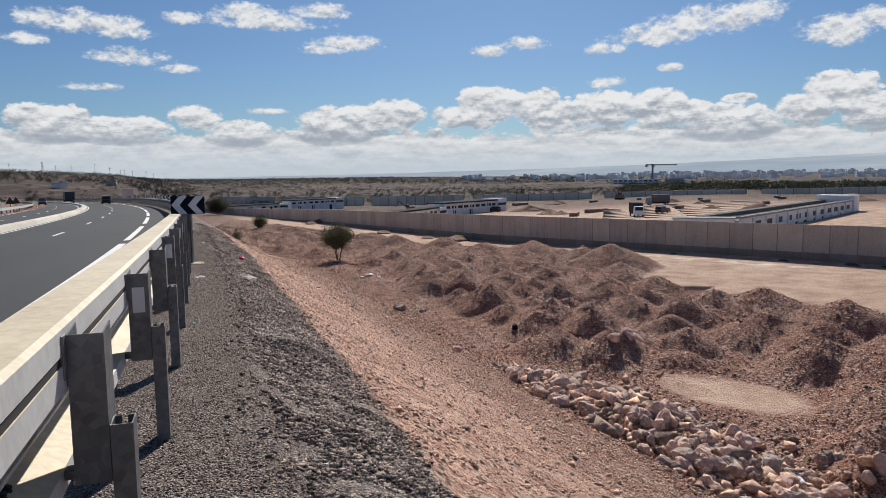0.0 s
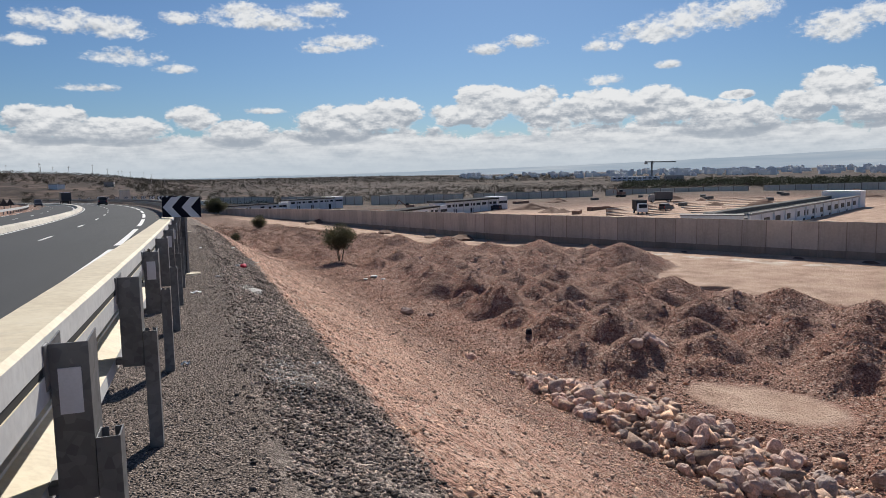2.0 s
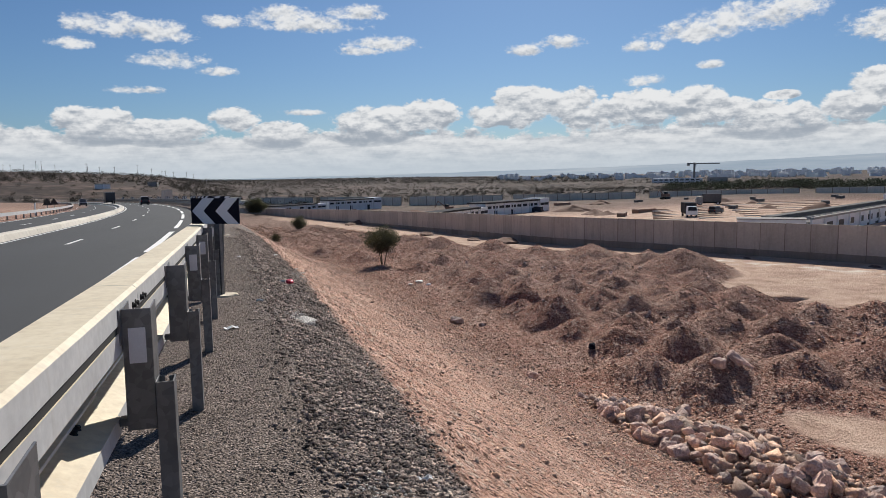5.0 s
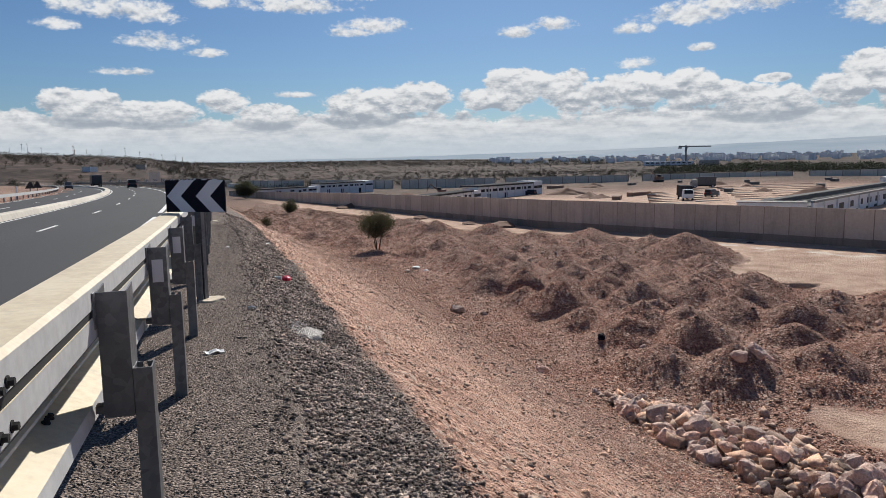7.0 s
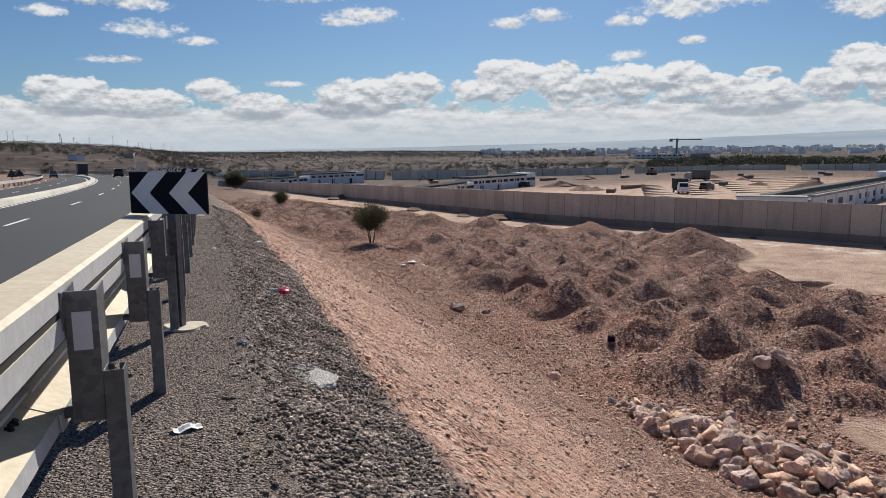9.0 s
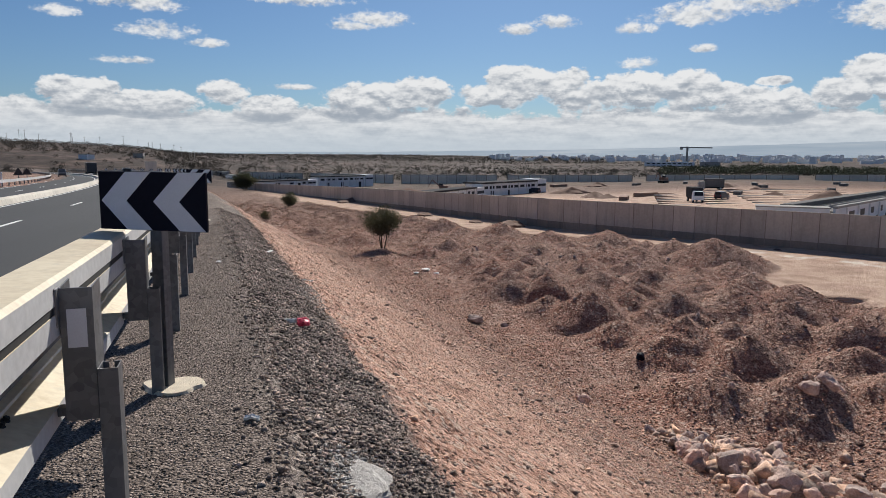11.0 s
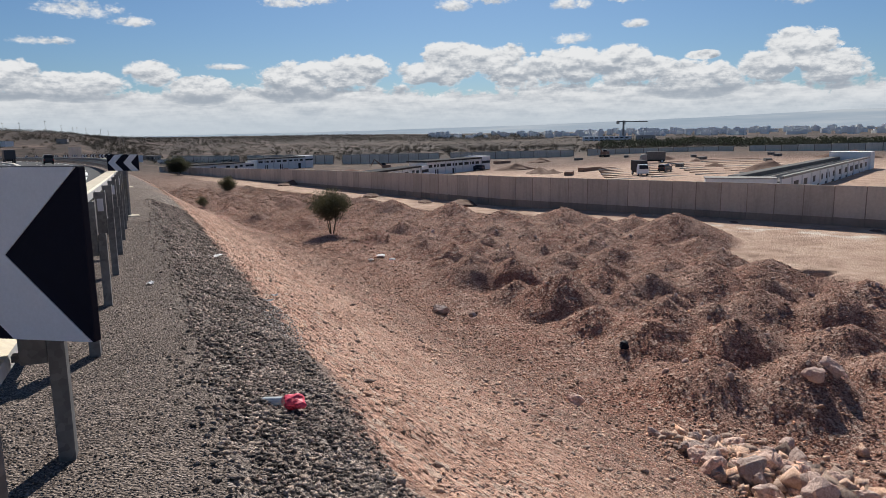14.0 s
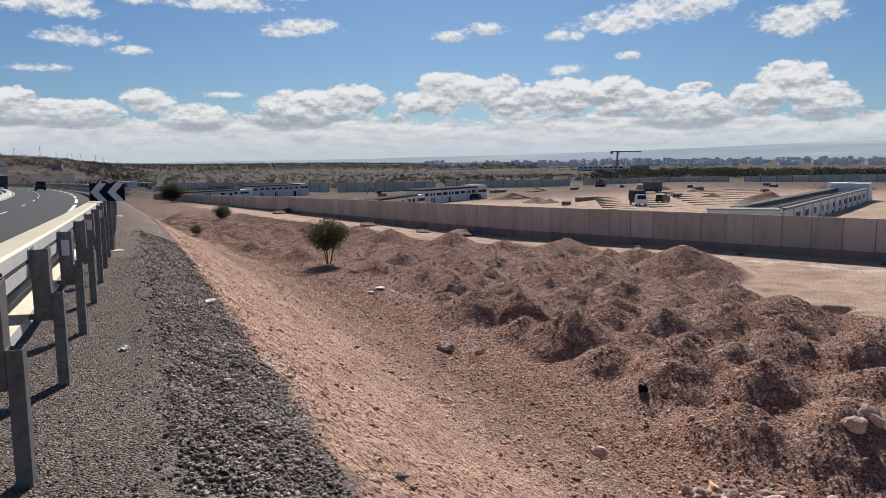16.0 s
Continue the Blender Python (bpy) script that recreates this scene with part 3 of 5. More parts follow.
def ground_z(x, y, fine=True):
    d = offset(x, y)
    r = np.hypot(x, y)
    az = np.degrees(np.arctan2(x, y))
    zr = road_z(np.clip(y, -60, 420))
    # far plain and the hill beyond the road
    left = np.interp(az, [-60, -25, -17, -12, -7, -2], [16, 15, 11.5, 7.5, 1.5, -3])
    mid = np.interp(r, [0, 90, 215, 340, 600, 900, 1500, 2600, 4900], [-7.4, -8, -10.2, -10.6, -13, -14, -11.5, -8, -4])
    side = np.interp(r, [0, 90, 175, 230, 335, 450, 800, 1500, 1800, 2600, 4900], [-7.4, -7.6, -7.4, -7.1, -7.8, -8.8, -12.6, -9, -6, -3, 0])
    sw = smooth(22, 38, az)
    far_r = mid * (1 - sw) + side * sw
    far_c = np.interp(r, [0, 90, 230, 350, 600, 900, 1500, 2600, 4900], [-7.4, -8, -11.6, -14.2, -14.5, -12, -5.5, -3.5, -4])
    wr = smooth(8, 24, az)
    far = far_r * wr + far_c * (1 - wr)
    hill = left * smooth(250, 850, r) * (1 - smooth(1600, 2600, r)) - 7 * (1 - smooth(250, 850, r)) - 4 * smooth(1600, 2600, r)
    w = smooth(2, 10, -az)
    plainz = far * (1 - w) + hill * w
    plainz = plainz + fractal(x, y, 0.006, 4, 3) * 3.0 * smooth(300, 900, r)
    # the bank on the valley side
    ragged = d + fractal(x, y, 1.4, 3, 220) * 0.22 * (1 - smooth(2.0, 4.0, d))
    prof_d = [-1.0, 0.68, 0.79, 1.15, 1.8, 2.5, 5.5, 8.2, 10.0, 13.0, 16.0, 22.0]
    prof_h = [0.0, 0.0, -0.075, -0.20, -0.52, -1.0, -2.95, -4.5, -5.35, -6.25, -7.0, -7.6]
    bank = zr + np.interp(ragged, prof_d, prof_h)
    fl = floor_z(x, y)
    k = smooth(9.5, 17, d)
    valley = np.where(d < 9.5, bank, bank * (1 - k) + fl * k)
    valley = np.maximum(valley, np.where(d < 17, fl - 0.3, fl))
    inner = smooth(75, 230, r) * smooth(45, 110, d)
    right = valley * (1 - inner) + plainz * inner
    far_y = smooth(330, 560, y) * smooth(3, 40, d)
    right = right * (1 - far_y) + plainz * far_y
    # behind the opposite carriageway
    lz = zr + np.interp(-d, [17, 19, 24, 60, 200], [-0.35, -0.2, 0.4, 1.6, 3.5])
    lw = smooth(17, 140, -d)
    lft = lz * (1 - lw) + np.where(r > 250, plainz, lz) * lw
    z = np.where(d < -17, lft, np.where(d < 0.5, zr + 0.018 * np.minimum(0, d + 1.0) - np.where(d < -1.35, 0.12, 0.0), right))
    past = smooth(330, 480, y) * (d > -400)
    z = z * (1 - past) + np.where(y > 330, plainz, z) * past
    if fine:
        low = smooth(14.5, 19, d) * (1 - smooth(110, 150, r))
        heap = np.ones_like(z)
        rug = fractal(x, y, 0.55, 3, 40)
        wx, wy = x + fractal(x, y, 0.4, 2, 300) * 0.26, y + fractal(x, y, 0.4, 2, 310) * 0.26
        for j, (mx, my, mr, mh) in enumerate(HEAPS):
            e = 0.88 + 0.24 * ((j * 37) % 11) / 11
            mh = mh * (1.08 if my < 48 else 0.95)
            rad = max(mr * 1.05, mh * 1.68)
            q = np.hypot((wx - mx) * e, (wy - my) / e) / rad
            q = np.sqrt(q * q + 0.0015) - 0.04 + rug * 0.04
            heap += np.exp(np.clip(mh * (1.0 - q), -2, 4) / 0.09) * (q < 1.35)
        heap = np.log(heap) * 0.09
        z = z + heap * smooth(9.5, 12.5, d) * smooth(0.7, 2.2, pad_q(x, y))
        # raised bed of the stone heap
        pu, pv = (x - 15.1) * 0.18 + (y - 20.2) * -0.98, (x - 15.1) * 0.98 + (y - 20.2) * 0.18
        z = z + 0.95 * (1 - smooth(0.1, 1.0, np.hypot(pu / 10.5, pv / 2.7)))
        # spoil between the heaps
        band = smooth(15, 19, d) * (1 - smooth(-1.5, 2.0, track_d(x, y))) * (1 - smooth(170, 220, y)) * smooth(1.15, 1.6, pad_q(x, y))
        z = z + band * ((np.abs(fractal(x, y, 0.30, 3, 60)) * 0.5 - 0.2) * (1 - smooth(0.1, 0.9, heap)))
        tr = smooth(1.9, 2.6, d) * (1 - smooth(17, 60, d))
        z = z + fractal(x, y, 1.1, 3, 80) * 0.10 * tr + fractal(x, y, 2.4, 2, 85, 0.6) * 0.05 * band
        z = z + fractal(x, y, 0.25, 3, 90) * 0.30 * smooth(3, 6, d) * (1 - smooth(15, 20, d))
        z = z + fractal(x, y, 2.6, 1, 95) * 0.05 * smooth(1.2, 2.0, d) * (1 - smooth(60, 70, r))
        pit = np.hypot((x - 33.8) / 2.6, (y - 45.2) / 1.1)
        z = z - 0.9 * (1 - smooth(0.75, 1.0, pit))
    return z


def pad_q(x, y):
    """1 on the edge of the bare sandy patch among the heaps."""
    u, v = (x - 21.6) * 0.86 + (y - 23.6) * 0.5, -(x - 21.6) * 0.5 + (y - 23.6) * 0.86
    return np.hypot(u / 2.2, v / 3.6)


def track_d(x, y):
    """Distance past the edge of the heaps, towards the wall."""
    edge = np.interp(y, EDGE_Y, EDGE_X)
    return x - edge


def grid_axis(spans):
    out = []
    for a, b, step in spans:
        out += list(np.arange(a, b, step))
    return np.array(sorted(out))


def geo(a, b, n):
    return a * (b / a) ** (np.arange(n) / (n - 1))


def build_ground():
    xs = np.concatenate([-geo(20, 4900, 44)[::-1], np.arange(-19, -1.5, 0.9), np.arange(-1.5, 6, 0.10), np.arange(6, 40, 0.135), np.arange(40, 46, 0.25), np.arange(46, 70, 0.8), geo(70, 4900, 64)])
    ys = np.concatenate([-geo(6, 4900, 26)[::-1], np.arange(-5.5, 4, 0.5), np.arange(4, 64, 0.135), np.arange(64, 72, 0.2), np.arange(72, 120, 0.4), np.arange(120, 180, 1.5), geo(180, 4900, 90)])
    X, Y = np.meshgrid(xs, ys)
    Z = ground_z(X, Y)
    nx, ny = len(xs), len(ys)
    co = np.stack([X, Y, Z], -1).reshape(-1, 3)
    i = np.arange(nx * ny).reshape(ny, nx)
    quads = np.stack([i[:-1, :-1], i[:-1, 1:], i[1:, 1:], i[1:, :-1]], -1).reshape(-1, 4)
    me = bpy.data.meshes.new("ground")
    me.vertices.add(len(co))
    me.vertices.foreach_set("co", co.ravel())
    me.loops.add(quads.size)
    me.loops.foreach_set("vertex_index", quads.ravel())
    me.polygons.add(len(quads))
    me.polygons.foreach_set("loop_start", np.arange(0, quads.size, 4))
    me.update()
    me.validate()
    D, R = offset(X, Y), np.hypot(X, Y)
    wob = fractal(X, Y, 0.8, 4, 200) * 0.5
    slope = smooth(1.7, 2.0, D + wob * 0.4) * (1 - smooth(4.5, 10.5, D + wob * 3)) * (1 - smooth(90, 150, R))
    gravel = smooth(-1.6, -1.2, D) * (1 - smooth(1.62, 1.90, D + wob * 0.55)) * (Y < 400)
    coarse = gravel * smooth(0.66, 0.86, D + wob * 0.45)
    td = track_d(X, Y) + fractal(X, Y, 0.2, 3, 210) * 2.5
    pale = smooth(-0.6, 1.4, td) * (1 - smooth(180, 260, R)) + (1 - smooth(0.75, 1.05, pad_q(X, Y) + wob * 0.25))
    site = smooth(-60, 0, X) * smooth(70, 110, R) * (1 - smooth(330, 430, R)) * (D > 10)
    pale = np.clip(pale + site * 0.12, 0, 1) * (D > 12)
    pale = np.clip(pale + (D < -17.5) * (R < 260) * 0.3, 0, 1)
    white = np.exp(-((X - 47 - (Y - 58) * -0.62) / 1.8) ** 2) * smooth(44, 52, Y) * (1 - smooth(66, 72, Y))
    far = 0.62 * smooth(95, 150, R) + 0.38 * smooth(200, 330, R)
    for name, v in (("slope", slope), ("gravel", gravel), ("pale", pale), ("white", white), ("far", far), ("coarse", coarse)):
        at = me.attributes.new(name, "FLOAT", "POINT")
        at.data.foreach_set("value", np.clip(v, 0, 1).ravel().astype(np.float32))
    me.materials.append(GROUND)
    me.shade_smooth()
    ob = new("ground", me)
    return tagged(ob, "reddish stony earth with dumped spoil heaps below a gravel bank", "ground", kind="structure")


build_ground()


def gz(x, y):
    return float(ground_z(np.array([[float(x)]]), np.array([[float(y)]]))[0, 0])


# ---- road ----
def strip(name, d0, d1, y0, y1, h, mat, label, category, step=2.0, thick=0.0, kind="structure"):
    ys = np.linspace(y0, y1, max(2, int((y1 - y0) / step) + 1))
    pr = [(d0, h), (d1, h), (d1, h - thick), (d0, h - thick)] if thick else [(d0, h), (d1, h)]
    bm = sweep(pr, [station(y) for y in ys], closed=bool(thick))
    if not thick:
        for f in bm.faces:
            if f.normal.z < 0:
                f.normal_flip()
    ob = part(name, bm, mat)
    return tagged(ob, label, category, kind=kind)


strip("road", -16.8, -1.05, -60, 420, 0.0, ASPHALT, "smooth dark grey asphalt carriageway curving away", "road", 2.0, 0.1)


def markings():
    lines = empty("road_markings", pose(0, 0, 0), "white painted edge and lane lines on asphalt", "road marking", kind="structure")

    def line(d, w, y0, y1, step):
        ys = np.linspace(y0, y1, max(2, int((y1 - y0) / step) + 1))
        bm = sweep([(d - w / 2, 0.006), (d + w / 2, 0.006)], [station(y) for y in ys], closed=False)
        for f in bm.faces:
            if f.normal.z < 0:
                f.normal_flip()
        part("painted_line", bm, PAINT, lines)

    line(-8.35, 0.14, -20, 400, 2)
    line(-16.2, 0.15, -20, 400, 2)
    line(-9.75, 0.14, -20, 400, 2)
    y = -19.0
    while y < 330:
        line(-2.15, 0.22, y, y + 20, 1.5) if y < 20 else line(-2.15, 0.22, y, y + 12.0, 1.5)
        y += 21.8 if y < 20 else 15.6
    y = -8.0
    while y < 300:
        line(-5.45, 0.14, y, y + 3.2, 1.6)
        line(-13.0, 0.14, y + 3, y + 6.2, 1.6)
        y += 13.0


markings()


def median_kerb():
    kerb = empty("median_kerb", pose(0, 0, 0), "pale concrete median kerb in jointed lengths", "kerb", kind="structure")
    pr = [(-9.35, 0.0), (-9.30, 0.26), (-9.24, 0.30), (-8.72, 0.30), (-8.66, 0.26), (-8.58, 0.0)]
    y = -6.0
    while y < 260:
        n = 4
        ys = np.linspace(y + 0.02, y + 5.98, n)
        part("kerb_block", sweep(pr, [station(v) for v in ys]), KERB, kerb)
        y += 6.0


median_kerb()


# ---- guard rail beside the camera ----
def rail_beam(y0, y1, parent, name, profile, mat, step=1.0, label=""):
    ys = np.linspace(y0, y1, max(2, int((y1 - y0) / step) + 1))
    return part(name, sweep(profile, [station(v) for v in ys]), mat, parent, label)


W_BACK = [(-0.33, 0.80), (-0.46, 0.775), (-0.46, 0.76), (-0.345, 0.695), (-0.345, 0.68), (-0.44, 0.665), (-0.44, 0.65), (-0.25, 0.575), (-0.245, 0.50)]


def wave(shift=0.0, t=0.008):
    pts = [(d + shift, h) for d, h in W_BACK]
    return pts + [(d - t, h) for d, h in reversed(pts)]


def guard_rail():
    rail = empty("guard_rail", pose(0, 0, 0), "galvanised steel guard rail with dusty cream box beam on spaced posts", "guard rail")
    joints = [-29.4, -17.4, -5.4, 6.6, 18.6, 30.6, 42.6, 53.75]
    # upper box beam in two halves; a black strip paints the shaded slot between
    top = [(-0.44, 1.02), (-0.44, 1.115), (-0.425, 1.13), (-0.235, 1.125), (-0.215, 1.108), (-0.212, 1.02)]
    low = [(-0.42, 0.885), (-0.42, 0.985), (-0.212, 0.985), (-0.210, 0.895), (-0.222, 0.882)]
    for a, b in zip(joints, joints[1:]):
        rail_beam(a + 0.006, b - 0.006, rail, "box_beam", top, CAP, 1.0, "dusty cream steel box beam")
        rail_beam(a + 0.006, b - 0.006, rail, "lower_box_beam", low, CAP)
    rail_beam(-30, 53.7, rail, "beam_core", [(-0.40, 0.97), (-0.40, 1.04), (-0.2165, 1.04), (-0.2165, 0.97)], RUBBER, 2.0)
    rail_beam(-30, 53.7, rail, "web_plate", [(-0.31, 0.79), (-0.31, 0.90), (-0.295, 0.90), (-0.295, 0.79)], STEEL, 2.0)
    a = -30.0
    while a < 52:
        rail_beam(a, a + 4.1, rail, "wave_beam", wave(-0.012 if int(a / 4) % 2 else 0.0), CAP, 1.0, "wave-section steel beam, dusty")
        a += 4.0
    # a long way off the rail goes on as plainer lengths
    a = 53.75
    while a < 300:
        b = a + 12
        rail_beam(a, b - 0.02, rail, "box_beam", top, CAP, 2.0)
        rail_beam(a, b - 0.02, rail, "wave_beam", [(-0.25, 0.50), (-0.33, 0.80), (-0.45, 0.80), (-0.45, 0.50)], STEEL, 2.0)
        a = b
    # post: folded channel, and the tall folded spacer carried on its road side
    post = bmesh.new()
    add_box(post, -0.078, 0.0, 0.0, 0.005, -0.4, 0.745)
    add_box(post, -0.078, -0.073, 0.005, 0.12, -0.4, 0.745)
    add_box(post, -0.005, 0.0, 0.005, 0.12, -0.4, 0.745)
    add_box(post, -0.030, -0.005, 0.115, 0.12, -0.4, 0.742)
    add_box(post, -0.073, -0.050, 0.115, 0.12, -0.4, 0.742)
    post_me = from_bm("post", post, STEEL)
    fold = [(-0.205, 0.20), (-0.205, 0.010), (-0.082, 0.010), (-0.082, 0.20), (-0.088, 0.20), (-0.088, 0.016), (-0.199, 0.016), (-0.199, 0.20)]
    sp = bmesh.new()
    lo, hi = [sp.verts.new((x, y, 0.53)) for x, y in fold], [sp.verts.new((x, y, 1.085 + 0.05 * y)) for x, y in fold]
    for i in range(len(fold)):
        j = (i + 1) % len(fold)
        sp.faces.new((lo[i], lo[j], hi[j], hi[i]))
    sp.faces.new(lo)
    sp.faces.new(hi[::-1])
    bmesh.ops.recalc_face_normals(sp, faces=sp.faces)
    spacer_me = from_bm("spacer", sp, STEEL)
    bracket_me = from_bm("bracket", box(-0.232, -0.205, -0.03, 0.036, 0.93, 1.09, 0.006), STEEL)
    arm_me = from_bm("arm", box(-0.249, -0.2055, 0.06, 0.12, 0.535, 0.57, 0.004), STEEL)
    bolt = bmesh.new()
    add_rod(bolt, (0, 0, 0), (0.02, 0, 0), 0.012, None, 6)
    add_rod(bolt, (0, 0, 0), (0.005, 0, 0), 0.018, None, 10)
    bolt_me = from_bm("bolt", bolt, RUBBER)
    refl = box(-0.180, -0.108, 0.004, 0.0095, 0.84, 1.0)
    refl_me = from_bm("reflector", refl, SILVER)
    plates = {1, 3, 5, 6, 8, 11, 13, 15, 17, 19, 21}
    for k in range(-8, 150):
        y = 2.0 * k
        p = part("post", post_me, None, rail, "" if k else "folded steel channel post", rail_pose(y))
        part("spacer", spacer_me, None, rail, "", rail_pose(y))
        if k < 28:
            part("bracket", bracket_me, None, rail, "", rail_pose(y))
            part("arm", arm_me, None, rail, "", rail_pose(y))
            for dy, h in ((-0.25, 0.62), (-0.19, 0.62)):
                part("bolt", bolt_me, None, rail, "", rail_pose(y + dy, -0.37, h) @ pose(0, 0, 0, 0, -67, 0))
        if k in plates:
            part("reflector", refl_me, None, rail, "grey reflective plate", rail_pose(y))
    for j in joints[1:]:
        for dy in (-0.19, -0.10, 0.10, 0.19):
            for h in (1.045, 0.925):
                part("bolt", bolt_me, None, rail, "", rail_pose(j + dy, -0.213, h))
    return rail


guard_rail()


def chevron_sign(y, dc=-0.03, w=0.84, hgt=0.40, z0=1.14, yaw=-32.0):
    s = empty("chevron_sign", rail_pose(y, dc), "black and silver double chevron board on a steel post", "road sign", "chevron signs")
    s.matrix_basis = rail_pose(y, dc) @ pose(0, 0, 0, 0, 0, yaw)
    board = part("board", box(-w / 2, w / 2, 0, 0.025, z0, z0 + hgt, 0.004), BLACK, s, "black sign board")
    for cx in (-0.20, 0.215):
        bm = bmesh.new()
        m, a, t = hgt / 2, hgt * 0.5, 0.20
        pts = [(cx - 0.20, z0 + m), (cx - 0.20 + a, z0 + hgt - 0.002), (cx - 0.20 + a + t, z0 + hgt - 0.002), (cx - 0.20 + t, z0 + m),
               (cx - 0.20 + a + t, z0 + 0.002), (cx - 0.20 + a, z0 + 0.002)]
        f = [bm.verts.new((x, -0.003, z)) for x, z in pts]
        bm.faces.new((f[0], f[1], f[2], f[3]))
        bm.faces.new((f[0], f[3], f[4], f[5]))
        bmesh.ops.recalc_face_normals(bm, faces=bm.faces)
        r = bmesh.ops.extrude_face_region(bm, geom=list(bm.faces))
        for v in r["geom"]:
            if isinstance(v, bmesh.types.BMVert):
                v.co.y += 0.004
        bmesh.ops.recalc_face_normals(bm, faces=bm.faces)
        part("chevron", bm, SILVER, board, "silver reflective chevron")
    pb = bmesh.new()
    add_box(pb, -0.045, 0.045, 0.03, 0.075, -0.35, z0 + hgt - 0.06, 0.004)
    add_box(pb, -0.04, -0.034, 0.075, 0.11, -0.35, z0 + hgt - 0.06)
    add_box(pb, 0.034, 0.04, 0.075, 0.11, -0.35, z0 + hgt - 0.06)
    part("sign_post", pb, STEEL, s, "grey steel channel post")
    pad = bmesh.new()
    bmesh.ops.create_cone(pad, cap_ends=True, segments=40, radius1=0.24, radius2=0.21, depth=0.05, matrix=pose(0.05, 0.09, 0.0))
    for v in pad.verts:
        w = 1 + 0.35 * noise.noise(v.co * 6.0 + Vector((y, 0, 0)))
        v.co.x, v.co.y = 0.05 + (v.co.x - 0.05) * w, 0.09 + (v.co.y - 0.09) * w * 0.85
    part("mortar_pad", pad, MORTAR, s, "cream mortar collar round the post foot")
    return s


chevron_sign(14.08)
for k in range(1, 14):
    chevron_sign(14.08 + 17.2 * k)


# ---- opposite side: far guard rail and signs ----
def far_side():
    rail = empty("far_guard_rail", pose(0, 0, 0), "white-grey steel guard rail across the road", "guard rail")
    a = 0.0
    while a < 280:
        rail_beam(a, a + 7.98, rail, "beam", [(-16.9, 0.45), (-16.9, 0.76), (-16.98, 0.76), (-16.98, 0.45)], CAP, 2.0)
        a += 8
    me = from_bm("post", box(-0.06, 0.06, -0.04, 0.04, -0.3, 0.72), STEEL)
    for k in range(0, 70):
        part("post", me, None, rail, "", rail_pose(4.0 * k, -17.04))
    for y, d in ((114, -18.3), (124, -18.3)):
        s = empty("warning_sign", rail_pose(y, d), "triangular warning sign seen from behind on a post", "road sign", "triangular signs")
        bm = bmesh.new()
        vs = [bm.verts.new(p) for p in ((-0.62, 0, 1.05), (0.62, 0, 1.05), (0, 0, 2.1))]
        f = bm.faces.new(vs)
        r = bmesh.ops.extrude_face_region(bm, geom=[f])
        for v in r["geom"]:
            if isinstance(v, bmesh.types.BMVert):
                v.co.y += 0.03
        part("plate", bm, ROOF, s, "dark triangular back")
        part("sign_post", box(-0.05, 0.05, 0.035, 0.10, -0.4, 2.0), STEEL, s)
    m = empty("marker_post", rail_pose(94, -17.4), "slim white roadside marker post", "marker post")
    part("shaft", box(-0.08, 0.08, -0.06, 0.06, -0.3, 1.5, 0.02), WHITEPAINT, m)
    b = empty("direction_board", rail_pose(182, 3.3), "large pale sign board seen from behind", "road sign")
    part("panel", box(-1.3, 1.3, 0, 0.1, 0.7, 3.2), KERB, b)
    for x in (-0.8, 0.8):
        part("sign_post", box(x - 0.08, x + 0.08, 0.12, 0.26, -1, 3.1), STEEL, b)


far_side()


# ---- boundary wall of precast panels ----
WALL = [(84.0, 6.5), (58.2, 49.8), (34.2, 92.8), (17.4, 166.0), (0.2, 236.0), (-19.0, 305.0)]
WALL_Z = [-6.6, -7.03, -7.5, -9.45, -11.7, -13.6]


def wall_points(pts, zs, pitch):
    out, carry = [], 0.0
    for (a, b), (za, zb) in zip(zip(pts, pts[1:]), zip(zs, zs[1:])):
        L = math.dist(a, b)
        s = carry
        while s < L:
            t = s / L
            out.append((a[0] + (b[0] - a[0]) * t, a[1] + (b[1] - a[1]) * t, za + (zb - za) * t, math.degrees(math.atan2(b[1] - a[1], b[0] - a[0]))))
            s += pitch
        carry = s - L
    return out


def boundary_wall():
    wall = empty("wall_boundary", pose(0, 0, 0), "long grey precast concrete boundary wall of panels between posts", "wall", kind="structure")
    pb = bmesh.new()
    add_box(pb, 0.045, 2.455, -0.06, 0.06, 0.72, 3.46)
    add_box(pb, 0.30, 2.20, -0.09, -0.06, 0.95, 3.22)
    panel = from_bm("panel", pb, CONCRETE)
    plinth = from_bm("plinth", box(0.045, 2.455, -0.10, 0.10, -1.6, 0.718), PLINTH)
    post = from_bm("post", box(-0.043, 0.043, -0.045, 0.045, -1.6, 3.5), PLINTH)
    coping = from_bm("coping", box(0.045, 2.455, -0.09, 0.09, 3.462, 3.54), CONCRETE)
    for x, y, z, a in wall_points(WALL, WALL_Z, 2.5):
        m = pose(x, y, z, 0, 0, a)
        for nm, me in (("panel", panel), ("plinth", plinth), ("post", post), ("coping", coping)):
            part(nm, me, None, wall, "", m)


boundary_wall()


